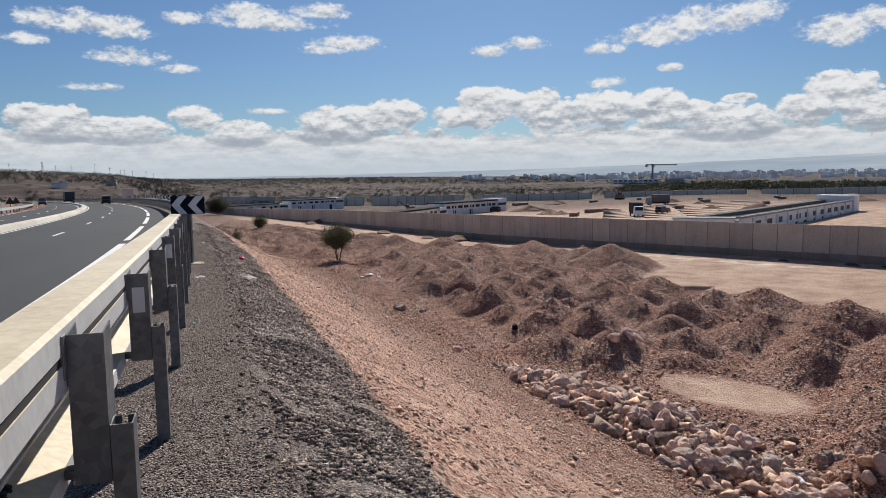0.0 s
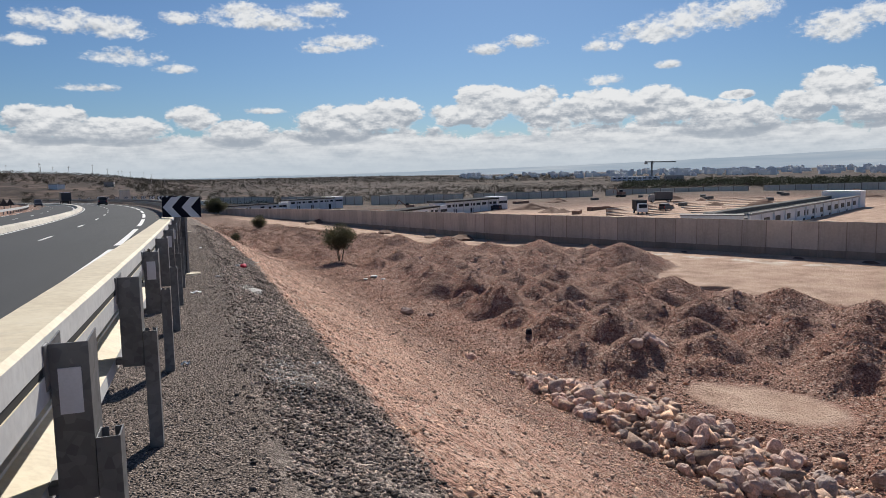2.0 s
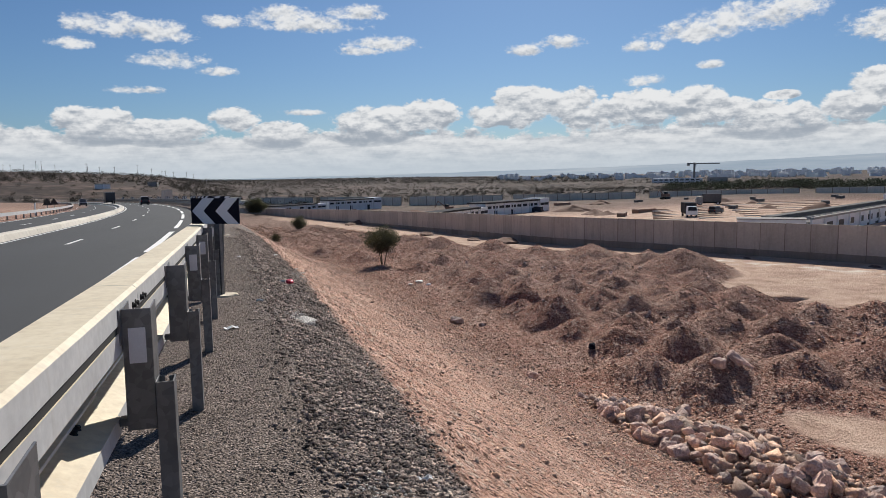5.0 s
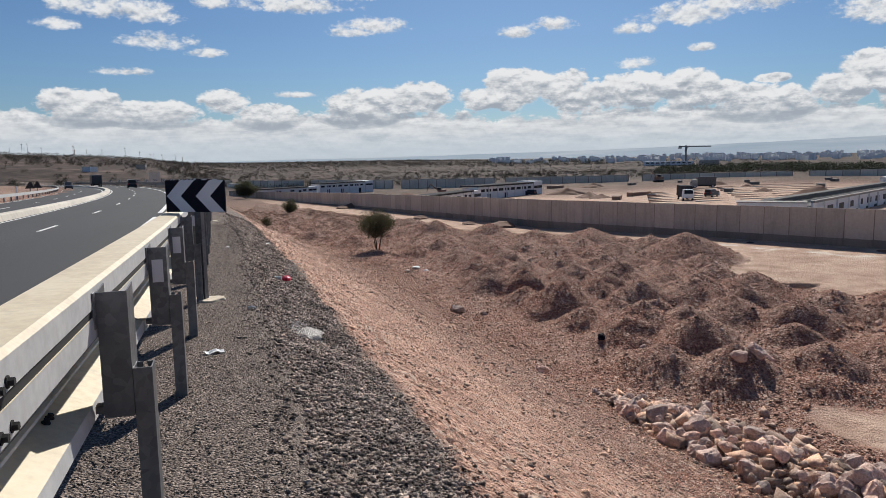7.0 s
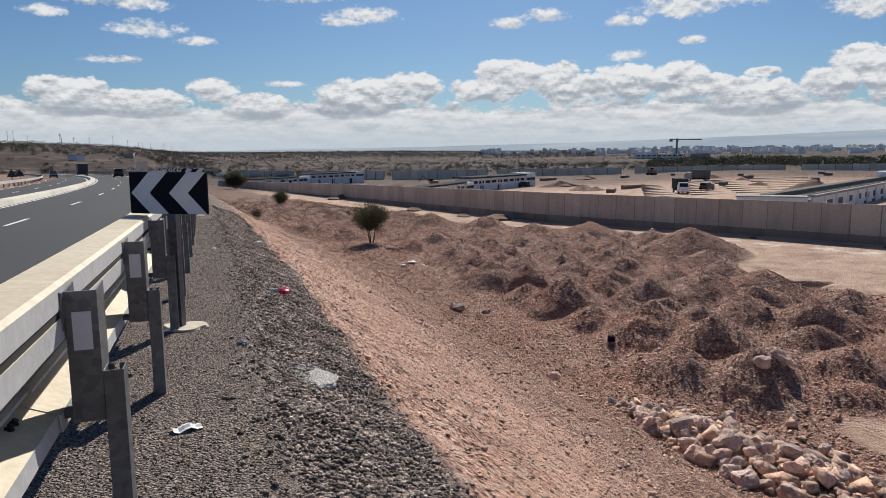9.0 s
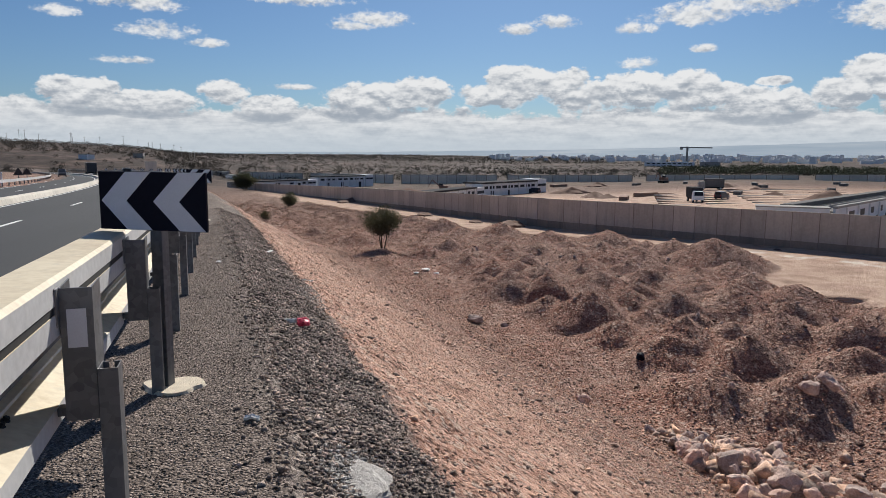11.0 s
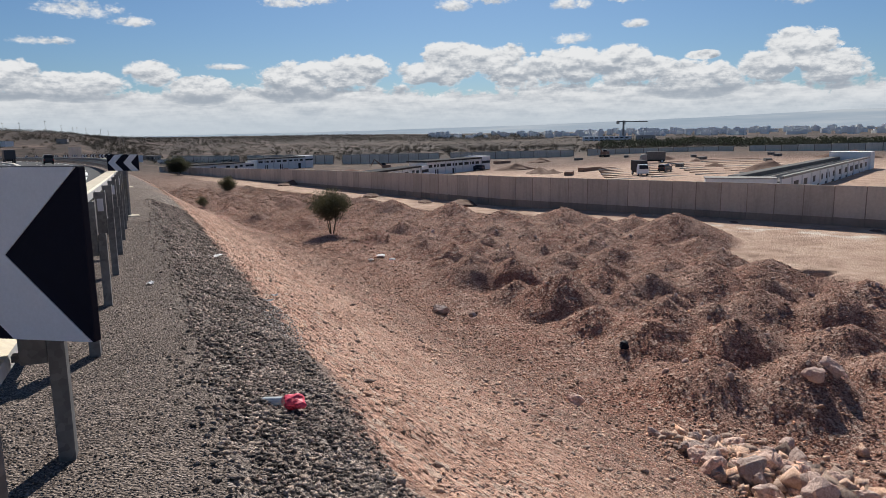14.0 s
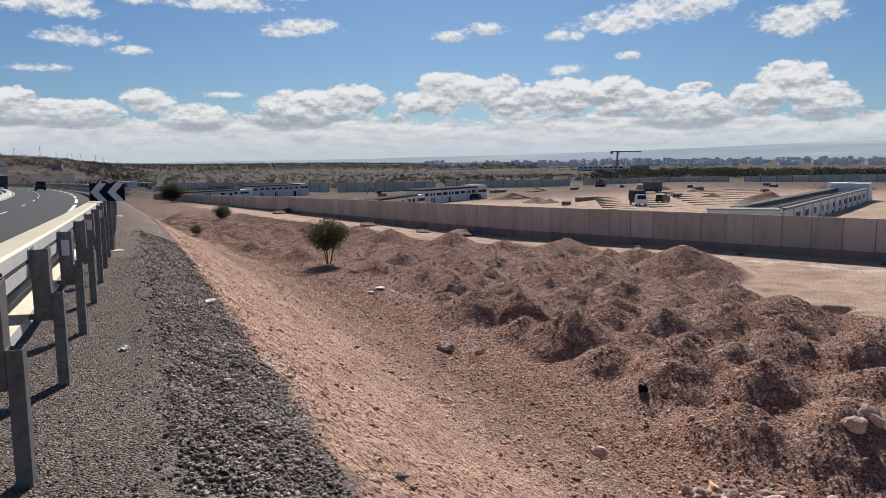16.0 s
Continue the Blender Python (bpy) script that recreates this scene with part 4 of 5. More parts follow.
def far_wall():
    wall = empty("wall_far", pose(0, 0, 0), "pale concrete boundary wall on the far side of the site", "wall", kind="structure")
    panel = from_bm("panel", box(0.1, 5.8, -0.1, 0.1, -2.5, 2.8), KERB)
    post = from_bm("post", box(-0.15, 0.15, -0.16, 0.16, -2.5, 2.9), PLINTH)
    pts = [(330.0, 150.0), (255.0, 218.0), (122.0, 318.0), (60.0, 390.0), (-20.0, 470.0)]
    for j, (x, y, z, a) in enumerate(wall_points(pts, [-6.0, -7.4, -10.4, -12.4, -13.0], 6.0)):
        if j % 11 != 4 or j < 20:
            part("panel", panel, None, wall, "", pose(x, y, z, 0, 0, a))
        part("post", post, None, wall, "", pose(x, y, z, 0, 0, a))


far_wall()


# ---- sheds on the site ----
def shed(x0, y0, x1, y1, zb, h, depth, windows, label, roof_over=0.5, tall_end=1.0, open_part=0.0):
    L = math.dist((x0, y0), (x1, y1))
    b = empty("shed", pose(x0, y0, zb, 0, 0, math.degrees(math.atan2(y1 - y0, x1 - x0))), label, "building", "site sheds")
    part("wall", box(0, L, 0, depth, -2.5, h), WHITE, b, "white rendered walls")
    part("roof", box(-roof_over, L - 5.2, -roof_over, depth + roof_over, h + 0.003, h + 0.45), ROOF, b, "dark flat roof edge")
    part("end_wall", box(L - 5.0, L + 0.4, -0.4, depth + 0.4, -2.5, h + 0.7 * tall_end), WHITE, b, "taller white end block")
    w_me = from_bm("window", box(-1.2, 1.2, -0.06, 0.02, h - 1.55, h - 0.75), GLASS)
    n = windows
    for i in range(n):
        part("window", w_me, None, b, "", pose(2.0 + (L - 9) * i / max(1, n - 1), 0, 0))
    for i in range(2):
        part("window", w_me, None, b, "", pose(L - 3.7 + 2.6 * i, -0.41, 0))
    d_me = from_bm("door", box(-0.8, 0.8, -0.06, 0.02, -1.0, 2.4), GLASS)
    for u in (0.12, 0.38, 0.72):
        part("door", d_me, None, b, "", pose(L * u + 1.2, 0, 0))
    pil = from_bm("pier", box(-0.2, 0.2, -0.22, -0.003, -2.5, h - 0.1), WHITE)
    for i in range(7):
        part("pier", pil, None, b, "", pose(0.4 + (L - 6.5) * i / 6, 0, 0))
    return b


shed(58.0, 205.0, 86.0, 227.0, -11.5, 4.6, 6, 9, "long white single-storey shed with dark flat roof")
shed(33.0, 172.0, 58.0, 204.0, -10.9, 3.0, 4, 5, "low unfinished white shed with dark roof", 0.5, 0.3)
shed(19.0, 334.0, 46.0, 356.0, -14.2, 5.0, 6, 8, "white single-storey shed with strip windows")
shed(-12.0, 302.0, 17.0, 331.0, -13.6, 3.4, 4, 5, "low white shed with dark roof", 0.5, 0.3)


def open_shed():
    """The nearest building: parallel walls under an unfinished slab roof."""
    x0, y0, x1, y1 = 71.0, 86.0, 136.0, 129.0
    L = math.dist((x0, y0), (x1, y1))
    b = empty("unfinished_shed", pose(x0, y0, -9.2, 0, 0, math.degrees(math.atan2(y1 - y0, x1 - x0))), "long white shed under construction with bare grey roof slabs", "building", "site sheds")
    part("wall", box(0, L, 0, 0.3, -2, 4.1), WHITE, b, "white rendered front wall")
    part("end_wall", box(0, 0.3, 0.003, 7, -2, 3.5), WHITE, b)
    part("end_block", box(L - 4, L + 1.4, -0.4, 7.5, -2, 5.4), WHITE, b, "taller white end block")
    part("slab", box(0.305, L - 4.01, 0.305, 2.6, 3.4, 3.7), ROOFGREY, b, "bare grey roof slab")
    part("corridor_wall", box(0.305, L - 4.03, 2.61, 2.85, -2, 4.05), SLAB, b)
    # raised dark fill paints the shade down in the open corridor
    part("corridor_floor", box(0.32, L - 4.04, 2.86, 5.38, -2, 2.2), ROOF, b, "dark fill for the shaded gap between the walls")
    part("slab", box(0.305, L - 4.01, 5.4, 7.0, 3.7, 4.35), ROOFGREY, b)
    part("back_wall", box(0.31, L - 4.02, 6.7, 6.99, -2, 3.69), WHITE, b)
    part("parapet", box(-0.2, L - 4.02, -0.25, 0.31, 4.11, 4.42), SLAB, b, "grey concrete roof edge")
    pier = from_bm("pier", box(-0.22, 0.22, -0.24, -0.003, -2, 4.0), WHITE)
    for i in range(11):
        part("pier", pier, None, b, "", pose(5.2 + (L - 16) * i / 10, 0, 0))
    me = from_bm("window", box(-1.3, 1.3, -0.06, 0.02, 2.5, 3.4), GLASS)
    for i in range(12):
        part("window", me, None, b, "", pose(8 + (L - 16) * i / 11, 0, 0))
    # flat dark panels, painting the shaded openings under the slab as doorways
    dm = from_bm("door", box(-0.9, 0.9, -0.06, 0.02, -1.2, 2.0), GLASS)
    for u in (0.18, 0.3, 0.38, 0.45, 0.54, 0.62, 0.71, 0.8):
        part("door", dm, None, b, "", pose(L * u, 0, 0))
    block = empty("white_block", pose(61.7, 89.4, -9.1, 0, 0, math.degrees(math.atan2(-4.9, 6.9))), "low white rendered block behind the wall", "building", "site sheds")
    part("wall", box(0, 8.6, 0, 3, -2, 4.1), WHITE, block)
    part("coping", box(-0.1, 8.7, -0.1, 3.1, 4.103, 4.25), SLAB, block)


open_shed()


# ---- tree and bushes ----
def leaf_cloud(centres, per, size, spread, rs, mat, name):
    """Many small leaf clumps round given centres, as one mesh."""
    co, fs = [], []
    for c, rad in centres:
        p = rs.normal(0, 1, (per, 3))
        p /= np.maximum(1e-6, np.linalg.norm(p, axis=1))[:, None]
        p *= (rs.rand(per) ** 0.45)[:, None] * rad * np.array([1, 1, spread])
        for q in p:
            a = rs.normal(0, 1, (3, 3))
            a = a / np.linalg.norm(a, axis=1)[:, None] * size * (0.5 + rs.rand())
            n = len(co)
            b = c + q
            co += [b, b + a[0], b + a[0] * 0.6 + a[1] * 0.7, b + a[1]]
            fs.append((n, n + 1, n + 2, n + 3))
    me = bpy.data.meshes.new(name)
    me.from_pydata([tuple(v) for v in co], [], fs)
    me.materials.append(mat)
    return me


def tree(x, y, hgt, width, label, seed, kind_name="tree", trunk_share=0.35, dens=1.0):
    rs = np.random.RandomState(seed)
    z = gz(x, y)
    t = empty(kind_name, pose(x, y, z), label, "tree" if kind_name == "tree" else "bush")
    bm = bmesh.new()
    tops = []
    stems = 3 if trunk_share > 0.2 else 5
    base = hgt * trunk_share
    half = (hgt - base) * 0.5
    for i in range(stems):
        a = i * 2.1 + rs.rand()
        p0 = Vector((0.10 * math.cos(a), 0.10 * math.sin(a), -0.3))
        p1 = Vector((0.09 * width * math.cos(a), 0.09 * width * math.sin(a), base * (0.8 + 0.3 * rs.rand())))
        add_rod(bm, p0, p1, 0.055 * hgt / 4, 0.038 * hgt / 4, 7)
        for j in range(13):
            v = rs.normal(0, 1, 3)
            v = v / np.linalg.norm(v) * (0.35 + 0.6 * rs.rand())
            v = v + np.array([0.22 * math.cos(a), 0.22 * math.sin(a), -0.12])
            p3 = Vector((v[0] * width * 0.36, v[1] * width * 0.36, base + half * (0.90 + 0.95 * v[2])))
            p2 = p1.lerp(p3, 0.5) + Vector((0, 0, -0.05 * hgt))
            add_rod(bm, p1, p2, 0.028 * hgt / 4, 0.018 * hgt / 4, 5)
            add_rod(bm, p2, p3, 0.018 * hgt / 4, 0.006 * hgt / 4, 4)
            tops += [p3, p2.lerp(p3, 0.6)]
    part("trunk", bm, BARK, t, "dark forked trunk")
    cents = [(np.array(p), width * (0.09 + 0.10 * rs.rand())) for p in tops]
    part("crown", leaf_cloud(cents, int(230 * dens), 0.060 * hgt / 4, 0.8, rs, LEAF, "crown"), None, t, "sparse olive-green crown")
    return t


tree(10.04, 74.9, 4.7, 5.4, "small sparse olive-green tree on bare earth", 5, "tree", 0.30)
tree(2.6, 141.0, 3.2, 4.6, "low dark bush beside the boundary wall", 8, "bush", 0.12)
tree(-1.4, 108.0, 1.6, 2.4, "small dry bush at the foot of the bank", 9, "bush", 0.1, 0.5)
tree(-10.5, 258.0, 7.0, 10.5, "dense dark round tree beyond the rail", 12, "tree", 0.2, 2.2)


# ---- loose stones ----
def blob(rs, seed, sub=2, flat=0.75, jag=0.35):
    bm = bmesh.new()
    bmesh.ops.create_icosphere(bm, subdivisions=sub, radius=1.0)
    off = Vector((seed * 7.1, seed * 3.3, 0))
    cuts = [(Vector(rs.normal(0, 1, 3)).normalized(), 0.42 + 0.3 * rs.rand()) for _ in range(11)]
    for v in bm.verts:
        n = noise.noise(v.co * 1.1 + off) * jag + noise.noise(v.co * 2.9 + off) * jag * 0.35
        v.co *= 1 + n
        for c, lim in cuts:
            k = v.co.dot(c) - lim
            if k > 0:
                v.co -= c * k * 0.72
        v.co += v.normal * (noise.noise(v.co * 4.0 + off) * 0.10 + noise.noise(v.co * 9.0 + off) * 0.06)
    bmesh.ops.scale(bm, vec=(1.0, 0.8, flat), verts=bm.verts)
    return bm


def scatter(name, pts, sizes, mat, label, rs, flat=0.6, chip=False):
    """Small angular stones, joined: each an uneven octahedron, or a four-faced chip."""
    n = len(pts)
    base = np.array([(1, 0, 0), (-1, 0, 0), (0, 1, 0), (0, -1, 0), (0, 0, 1), (0, 0, -1)], float)
    tri = np.array([(0, 2, 4), (2, 1, 4), (1, 3, 4), (3, 0, 4), (2, 0, 5), (1, 2, 5), (3, 1, 5), (0, 3, 5)])
    if chip:
        base = np.array([(1, 1, 1), (1, -1, -1), (-1, 1, -1), (-1, -1, 1)], float) * 0.75
        tri = np.array([(0, 1, 2), (0, 3, 1), (0, 2, 3), (1, 3, 2)])
    nv, nf = len(base), len(tri)
    v = base[None] * (0.6 + 0.6 * rs.rand(n, nv, 1)) + rs.normal(0, 0.22, (n, nv, 3))
    q = rs.normal(0, 1, (n, 4))
    q /= np.linalg.norm(q, axis=1)[:, None]
    a, b, c, d = q.T
    R = np.stack([np.stack([1 - 2 * (c * c + d * d), 2 * (b * c - d * a), 2 * (b * d + c * a)], -1),
                  np.stack([2 * (b * c + d * a), 1 - 2 * (b * b + d * d), 2 * (c * d - b * a)], -1),
                  np.stack([2 * (b * d - c * a), 2 * (c * d + b * a), 1 - 2 * (b * b + c * c)], -1)], -2)
    v = np.einsum("nij,nkj->nki", R, v) * np.array([1, 1, flat])
    v = v * sizes[:, None, None] + pts[:, None, :]
    f = tri[None] + (np.arange(n) * nv)[:, None, None]
    me = bpy.data.meshes.new(name)
    me.vertices.add(n * nv)
    me.vertices.foreach_set("co", v.ravel())
    me.loops.add(n * nf * 3)
    me.loops.foreach_set("vertex_index", f.ravel().astype(np.int32))
    me.polygons.add(n * nf)
    me.polygons.foreach_set("loop_start", np.arange(0, n * nf * 3, 3))
    me.update()
    me.materials.append(mat)
    return tagged(new(name, me), label, "stones", kind="stuff")


def rocks():
    rs = np.random.RandomState(21)
    kinds = [from_bm("rock", blob(rs, i + 1, 3, 0.70 + 0.08 * (i % 4), 0.3), ROCK) for i in range(9)]

    def rock(x, y, r, label, group="", sink=0.30, lift=0.0):
        ob = new("rock", kinds[rs.randint(len(kinds))])
        ob.matrix_basis = pose(x, y, gz(x, y) + r * (0.55 - sink) + lift, rs.rand() * 40 - 20, rs.rand() * 40 - 20, rs.rand() * 360) @ Matrix.Diagonal((r, r, r, 1))
        tagged(ob, label, "rock", group)

    # the long heap of quarried stones at the foot of the bank
    n, big, small = 0, 0, []
    while n < 2300:
        t = rs.rand()
        cx, cy = 13.6 + 3.4 * t ** 1.4, 28.6 - 20.0 * t
        wid = 0.9 + 1.9 * min(1, 0.35 + t)
        x, y = cx + rs.normal() * wid * 0.75, cy + rs.normal() * wid * 0.55
        r = min(0.50, 0.07 + rs.gamma(1.5, 0.075))
        if pad_q(x, y) < 0.95 or offset(x, y) < 13.4 + 0.09 * max(0, 20 - y):
            continue
        n += 1
        if r > 0.24 and big < 240:
            big += 1
            rock(x, y, r, "rough pinkish limestone block in a rubble heap" if r > 0.3 else "pale limestone lump in a rubble heap", "rubble heap stones", 0.25, 0.12 * rs.rand())
        else:
            small.append((x, y, r))
    sm = np.array(small)
    zz = ground_z(sm[None, :, 0], sm[None, :, 1])[0]
    scatter("small_rubble", np.stack([sm[:, 0], sm[:, 1], zz + sm[:, 2] * 0.3], -1), sm[:, 2], SLOPESTONE, "small pale lumps between the quarried stones", rs, 0.75)
    rock(10.77, 45.3, 0.55, "squarish tan boulder lying on the slope", "", 0.2)
    rock(12.3, 44.6, 0.24, "small brown stone on the slope")
    rock(10.93, 31.55, 0.36, "brown stone on the lower slope")
    rock(20.9, 31.0, 0.66, "big tan slab of limestone on a spoil heap", "", 0.45)
    rock(20.1, 30.2, 0.52, "tan slab of limestone on a spoil heap", "", 0.4)
    rock(19.1, 29.9, 0.42, "angular limestone block on a spoil heap", "", 0.35)
    for _ in range(60):
        x, y = 15 + 18 * rs.rand(), 27 + 40 * rs.rand()
        if track_d(x, y) < -1 and pad_q(x, y) > 1.1:
            rock(x, y, 0.09 + 0.12 * rs.rand(), "loose stone on a spoil heap", "loose stones", 0.35)


rocks()


def on_rail(d, y):
    s = rail_s(y)
    k = 1 / np.sqrt(1 + s * s)
    return rail_x(y) + d * k, y - d * s * k


def stones():
    rs = np.random.RandomState(33)
    # chippings on the edge of the shoulder
    n = 80000
    y = -2 + 40 * rs.rand(n) ** 1.5
    d = 0.74 + 1.04 * rs.rand(n) + rs.normal(0, 0.05, n) - 0.35 * (rs.rand(n) < 0.10) * rs.rand(n)
    x, yy = on_rail(d, y)
    z = ground_z(x[None], yy[None])[0]
    s = 0.009 + 0.021 * rs.rand(n) ** 1.6
    scatter("gravel", np.stack([x, yy, z + s * 0.3], -1), s, CHIPS, "coarse dark grey chippings along the shoulder edge", rs)
    n = 60000
    y = -2 + 32 * rs.rand(n) ** 1.4
    d = -1.0 + 1.85 * rs.rand(n)
    x, yy = on_rail(d, y)
    z = ground_z(x[None], yy[None])[0]
    s = 0.004 + 0.007 * rs.rand(n) ** 1.5
    scatter("fine_gravel", np.stack([x, yy, z + s * 0.3], -1), s, DUSTY_CHIPS, "fine dusty grey gravel on the shoulder", rs, 0.6, True)
    # pebbles on the red bank
    n = 90000
    y = -1 + 75 * rs.rand(n) ** 1.25
    d = 1.7 + 13.5 * rs.rand(n) ** 1.1
    x, yy = on_rail(d, y)
    z = ground_z(x[None], yy[None])[0]
    s = 0.009 + 0.016 * rs.rand(n) ** 2 + (0.05 + 0.04 * (d > 6)) * (rs.rand(n) > 0.965) * rs.rand(n) + 0.012 * (d > 6.5)
    for small in (True, False):
        k = (s < 0.03) == small
        scatter("pebbles", np.stack([x, yy, z + s * 0.2], -1)[k], s[k] * (1.15 if small else 1.0), SLOPESTONE, "reddish and pale pebbles strewn down the bank", rs, 0.6, small)
    # rubble on the heaps
    n = 330000
    x, yy = -8 + 53 * rs.rand(n), 8 + 150 * rs.rand(n) ** 1.7
    keep = (track_d(x, yy) < 0.5) & (pad_q(x, yy) > 1.0) & (offset(x, yy) > 12)
    x, yy = x[keep], yy[keep]
    z = ground_z(x[None], yy[None])[0]
    s = 0.020 + 0.060 * rs.rand(len(x)) ** 3 + 0.03 * smooth(60, 110, yy) + 0.11 * (rs.rand(len(x)) > 0.985) * rs.rand(len(x))
    for small in (True, False):
        k = (s < 0.055) == small
        scatter("rubble", np.stack([x, yy, z + s * 0.2], -1)[k], s[k] * (1.15 if small else 1.0), PEBBLE, "broken stones in the red spoil heaps", rs, 0.6, small)


stones()


# ---- distance: trees, town and hills ----
def far_trees(name, n, pick, size, mat, label, seed, per=26, leaf=0.42):
    rs = np.random.RandomState(seed)
    x, y = pick(rs, n)
    z = ground_z(x[None], y[None], False)[0]
    co, fs = [], []
    for px, py, pz in zip(x, y, z):
        w = size * (0.6 + 0.8 * rs.rand())
        r = math.hypot(px, py)
        k = per if r < 700 else per // 2
        p = rs.normal(0, 1, (k, 3))
        p /= np.linalg.norm(p, axis=1)[:, None]
        p *= (rs.rand(k) ** 0.4)[:, None] * np.array([w, w, w * 0.62])
        p += np.array([px, py, pz + w * 0.62])
        for q in p:
            a = rs.normal(0, 1, (2, 3))
            a = a / np.linalg.norm(a, axis=1)[:, None] * w * leaf
            m = len(co)
            co += [q, q + a[0], q + a[0] * 0.7 + a[1] * 0.7, q + a[1]]
            fs.append((m, m + 1, m + 2, m + 3))
    me = bpy.data.meshes.new(name)
    me.from_pydata([tuple(v) for v in co], [], fs)
    me.materials.append(mat)
    return tagged(new(name, me), label, "trees", kind="stuff")


def polar(a0, a1, r0, r1, power=1.0):
    def pick(rs, n):
        a = np.radians(a0 + (a1 - a0) * rs.rand(n))
        r = r0 + (r1 - r0) * rs.rand(n) ** power
        return r * np.sin(a), r * np.cos(a)
    return pick


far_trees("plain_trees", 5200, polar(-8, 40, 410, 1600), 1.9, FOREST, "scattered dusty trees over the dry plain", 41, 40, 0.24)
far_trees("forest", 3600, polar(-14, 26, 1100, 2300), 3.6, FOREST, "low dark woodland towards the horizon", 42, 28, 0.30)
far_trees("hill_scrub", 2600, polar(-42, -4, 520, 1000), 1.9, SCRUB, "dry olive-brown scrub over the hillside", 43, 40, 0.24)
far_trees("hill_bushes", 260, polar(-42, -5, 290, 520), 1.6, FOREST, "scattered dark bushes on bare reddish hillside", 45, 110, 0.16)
far_trees("olive_grove", 650, polar(30, 58, 430, 720), 3.6, GROVE, "dense dark green orchard behind the site", 44, 90, 0.18)


def town():
    rs = np.random.RandomState(50)
    walls = plain("pale_town_walls", (0.84, 0.83, 0.81), 0.9, 0, 0.1, 0.02)
    meshes = []
    for i in range(6):
        bm = bmesh.new()
        w, h = 12 + 4 * i, 8 + 2.4 * ((i * 5) % 6)
        add_box(bm, -w / 2, w / 2, -7, 7, -14, h)
        for f in range(int(h // 3.2)):
            for c in range(int(w // 5)):
                add_box(bm, -w / 2 + 1.5 + 5 * c, -w / 2 + 4 + 5 * c, -7.15, -6.98, 1.0 + 3.2 * f, 2.4 + 3.2 * f)
        add_box(bm, -2, 2, -3, 3, h, h + 2.5)
        meshes.append(from_bm("apartment_block", bm, walls))
    for i in range(300):
        a = radians(16 + 38 * rs.rand() ** 0.75)
        r = 1350 + 1000 * rs.rand()
        x, y = r * math.sin(a), r * math.cos(a)
        ob = new("apartment_block", meshes[rs.randint(6)])
        ob.matrix_basis = pose(x, y, gz(x, y), 0, 0, -math.degrees(a) + rs.rand() * 70 - 35) @ Matrix.Diagonal((0.55, 0.55, 0.6, 1))
        tagged(ob, "hazy pale apartment block in the distant town", "building", "distant town blocks")


town()


def white_block():
    b = empty("office_block", pose(462, 838, -17.6, 0, 0, -31), "white three-storey block with strip windows", "building")
    part("wall", box(0, 62, 0, 16, -4, 11.5), WHITE, b)
    me = from_bm("window", box(-2.0, 2.0, -0.12, 0.05, 0, 1.5), GLASS)
    for f in range(3):
        for i in range(9):
            part("window", me, None, b, "", pose(5 + 6.4 * i, 0, 1.3 + 3.7 * f))
    g = empty("grey_block", pose(519, 802, -17.4, 0, 0, -31), "grey unfinished concrete block", "building")
    part("wall", box(0, 24, 0, 16, -4, 12.0), SLAB, g)
    c = empty("tower_crane", pose(528, 846, -17, 0, 0, 20), "tall slim tower crane with a long jib", "crane")
    part("mast", box(-0.9, 0.9, -0.9, 0.9, -2, 31), STEEL, c)
    part("jib", box(-14, 52, -0.7, 0.7, 29.2, 30.6), STEEL, c)
    part("counterweight", box(-14, -10, -1, 1, 26.8, 29.19), SLAB, c)
    part("cabin", box(1, 3, -1, 1, 27, 29.15), WHITE, c)


white_block()


def hills():
    """Ridge beyond the town, its haze painted as a blue-grey glow."""
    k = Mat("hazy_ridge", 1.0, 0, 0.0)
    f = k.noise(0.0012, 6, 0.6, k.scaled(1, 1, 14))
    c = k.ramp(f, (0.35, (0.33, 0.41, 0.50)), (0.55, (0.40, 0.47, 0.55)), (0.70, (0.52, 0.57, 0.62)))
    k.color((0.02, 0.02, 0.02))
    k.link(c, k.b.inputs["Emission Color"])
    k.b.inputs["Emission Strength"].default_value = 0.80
    bm = bmesh.new()
    rows = []
    for i in range(0, 181):
        az = -50 + 130 * i / 180
        el = float(np.interp(az, [-50, -8, 0, 11, 25, 37, 47, 80], [-0.05, -0.02, 0.08, 0.22, 0.48, 0.83, 1.2, 1.8]))
        el += 0.035 * noise.noise(Vector((az * 0.35, 0.0, 3.0)))
        a = radians(az)
        row = []
        for t in (0.0, 0.35, 0.7, 1.0):
            r = 3300 + 1400 * t
            e = radians(-0.55 + (el + 0.55) * t)
            row.append(bm.verts.new((r * math.sin(a), r * math.cos(a), 1.6 + r * math.tan(e))))
        rows.append(row)
    for p, q in zip(rows, rows[1:]):
        for j in range(3):
            bm.faces.new((p[j], q[j], q[j + 1], p[j + 1]))
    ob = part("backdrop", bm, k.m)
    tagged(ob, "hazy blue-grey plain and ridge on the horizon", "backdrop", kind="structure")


hills()


# ---- vehicles ----
def wheel(parent, x, y, r, w=0.2):
    bm = bmesh.new()
    add_rod(bm, (x - w / 2, y, r), (x + w / 2, y, r), r, None, 20)
    t = part("wheel", bm, RUBBER, parent, "black tyre")
    b2 = bmesh.new()
    add_rod(b2, (x - w / 2 - 0.01, y, r), (x + w / 2 + 0.01, y, r), r * 0.55, None, 14)
    part("rim", b2, SILVER, t)


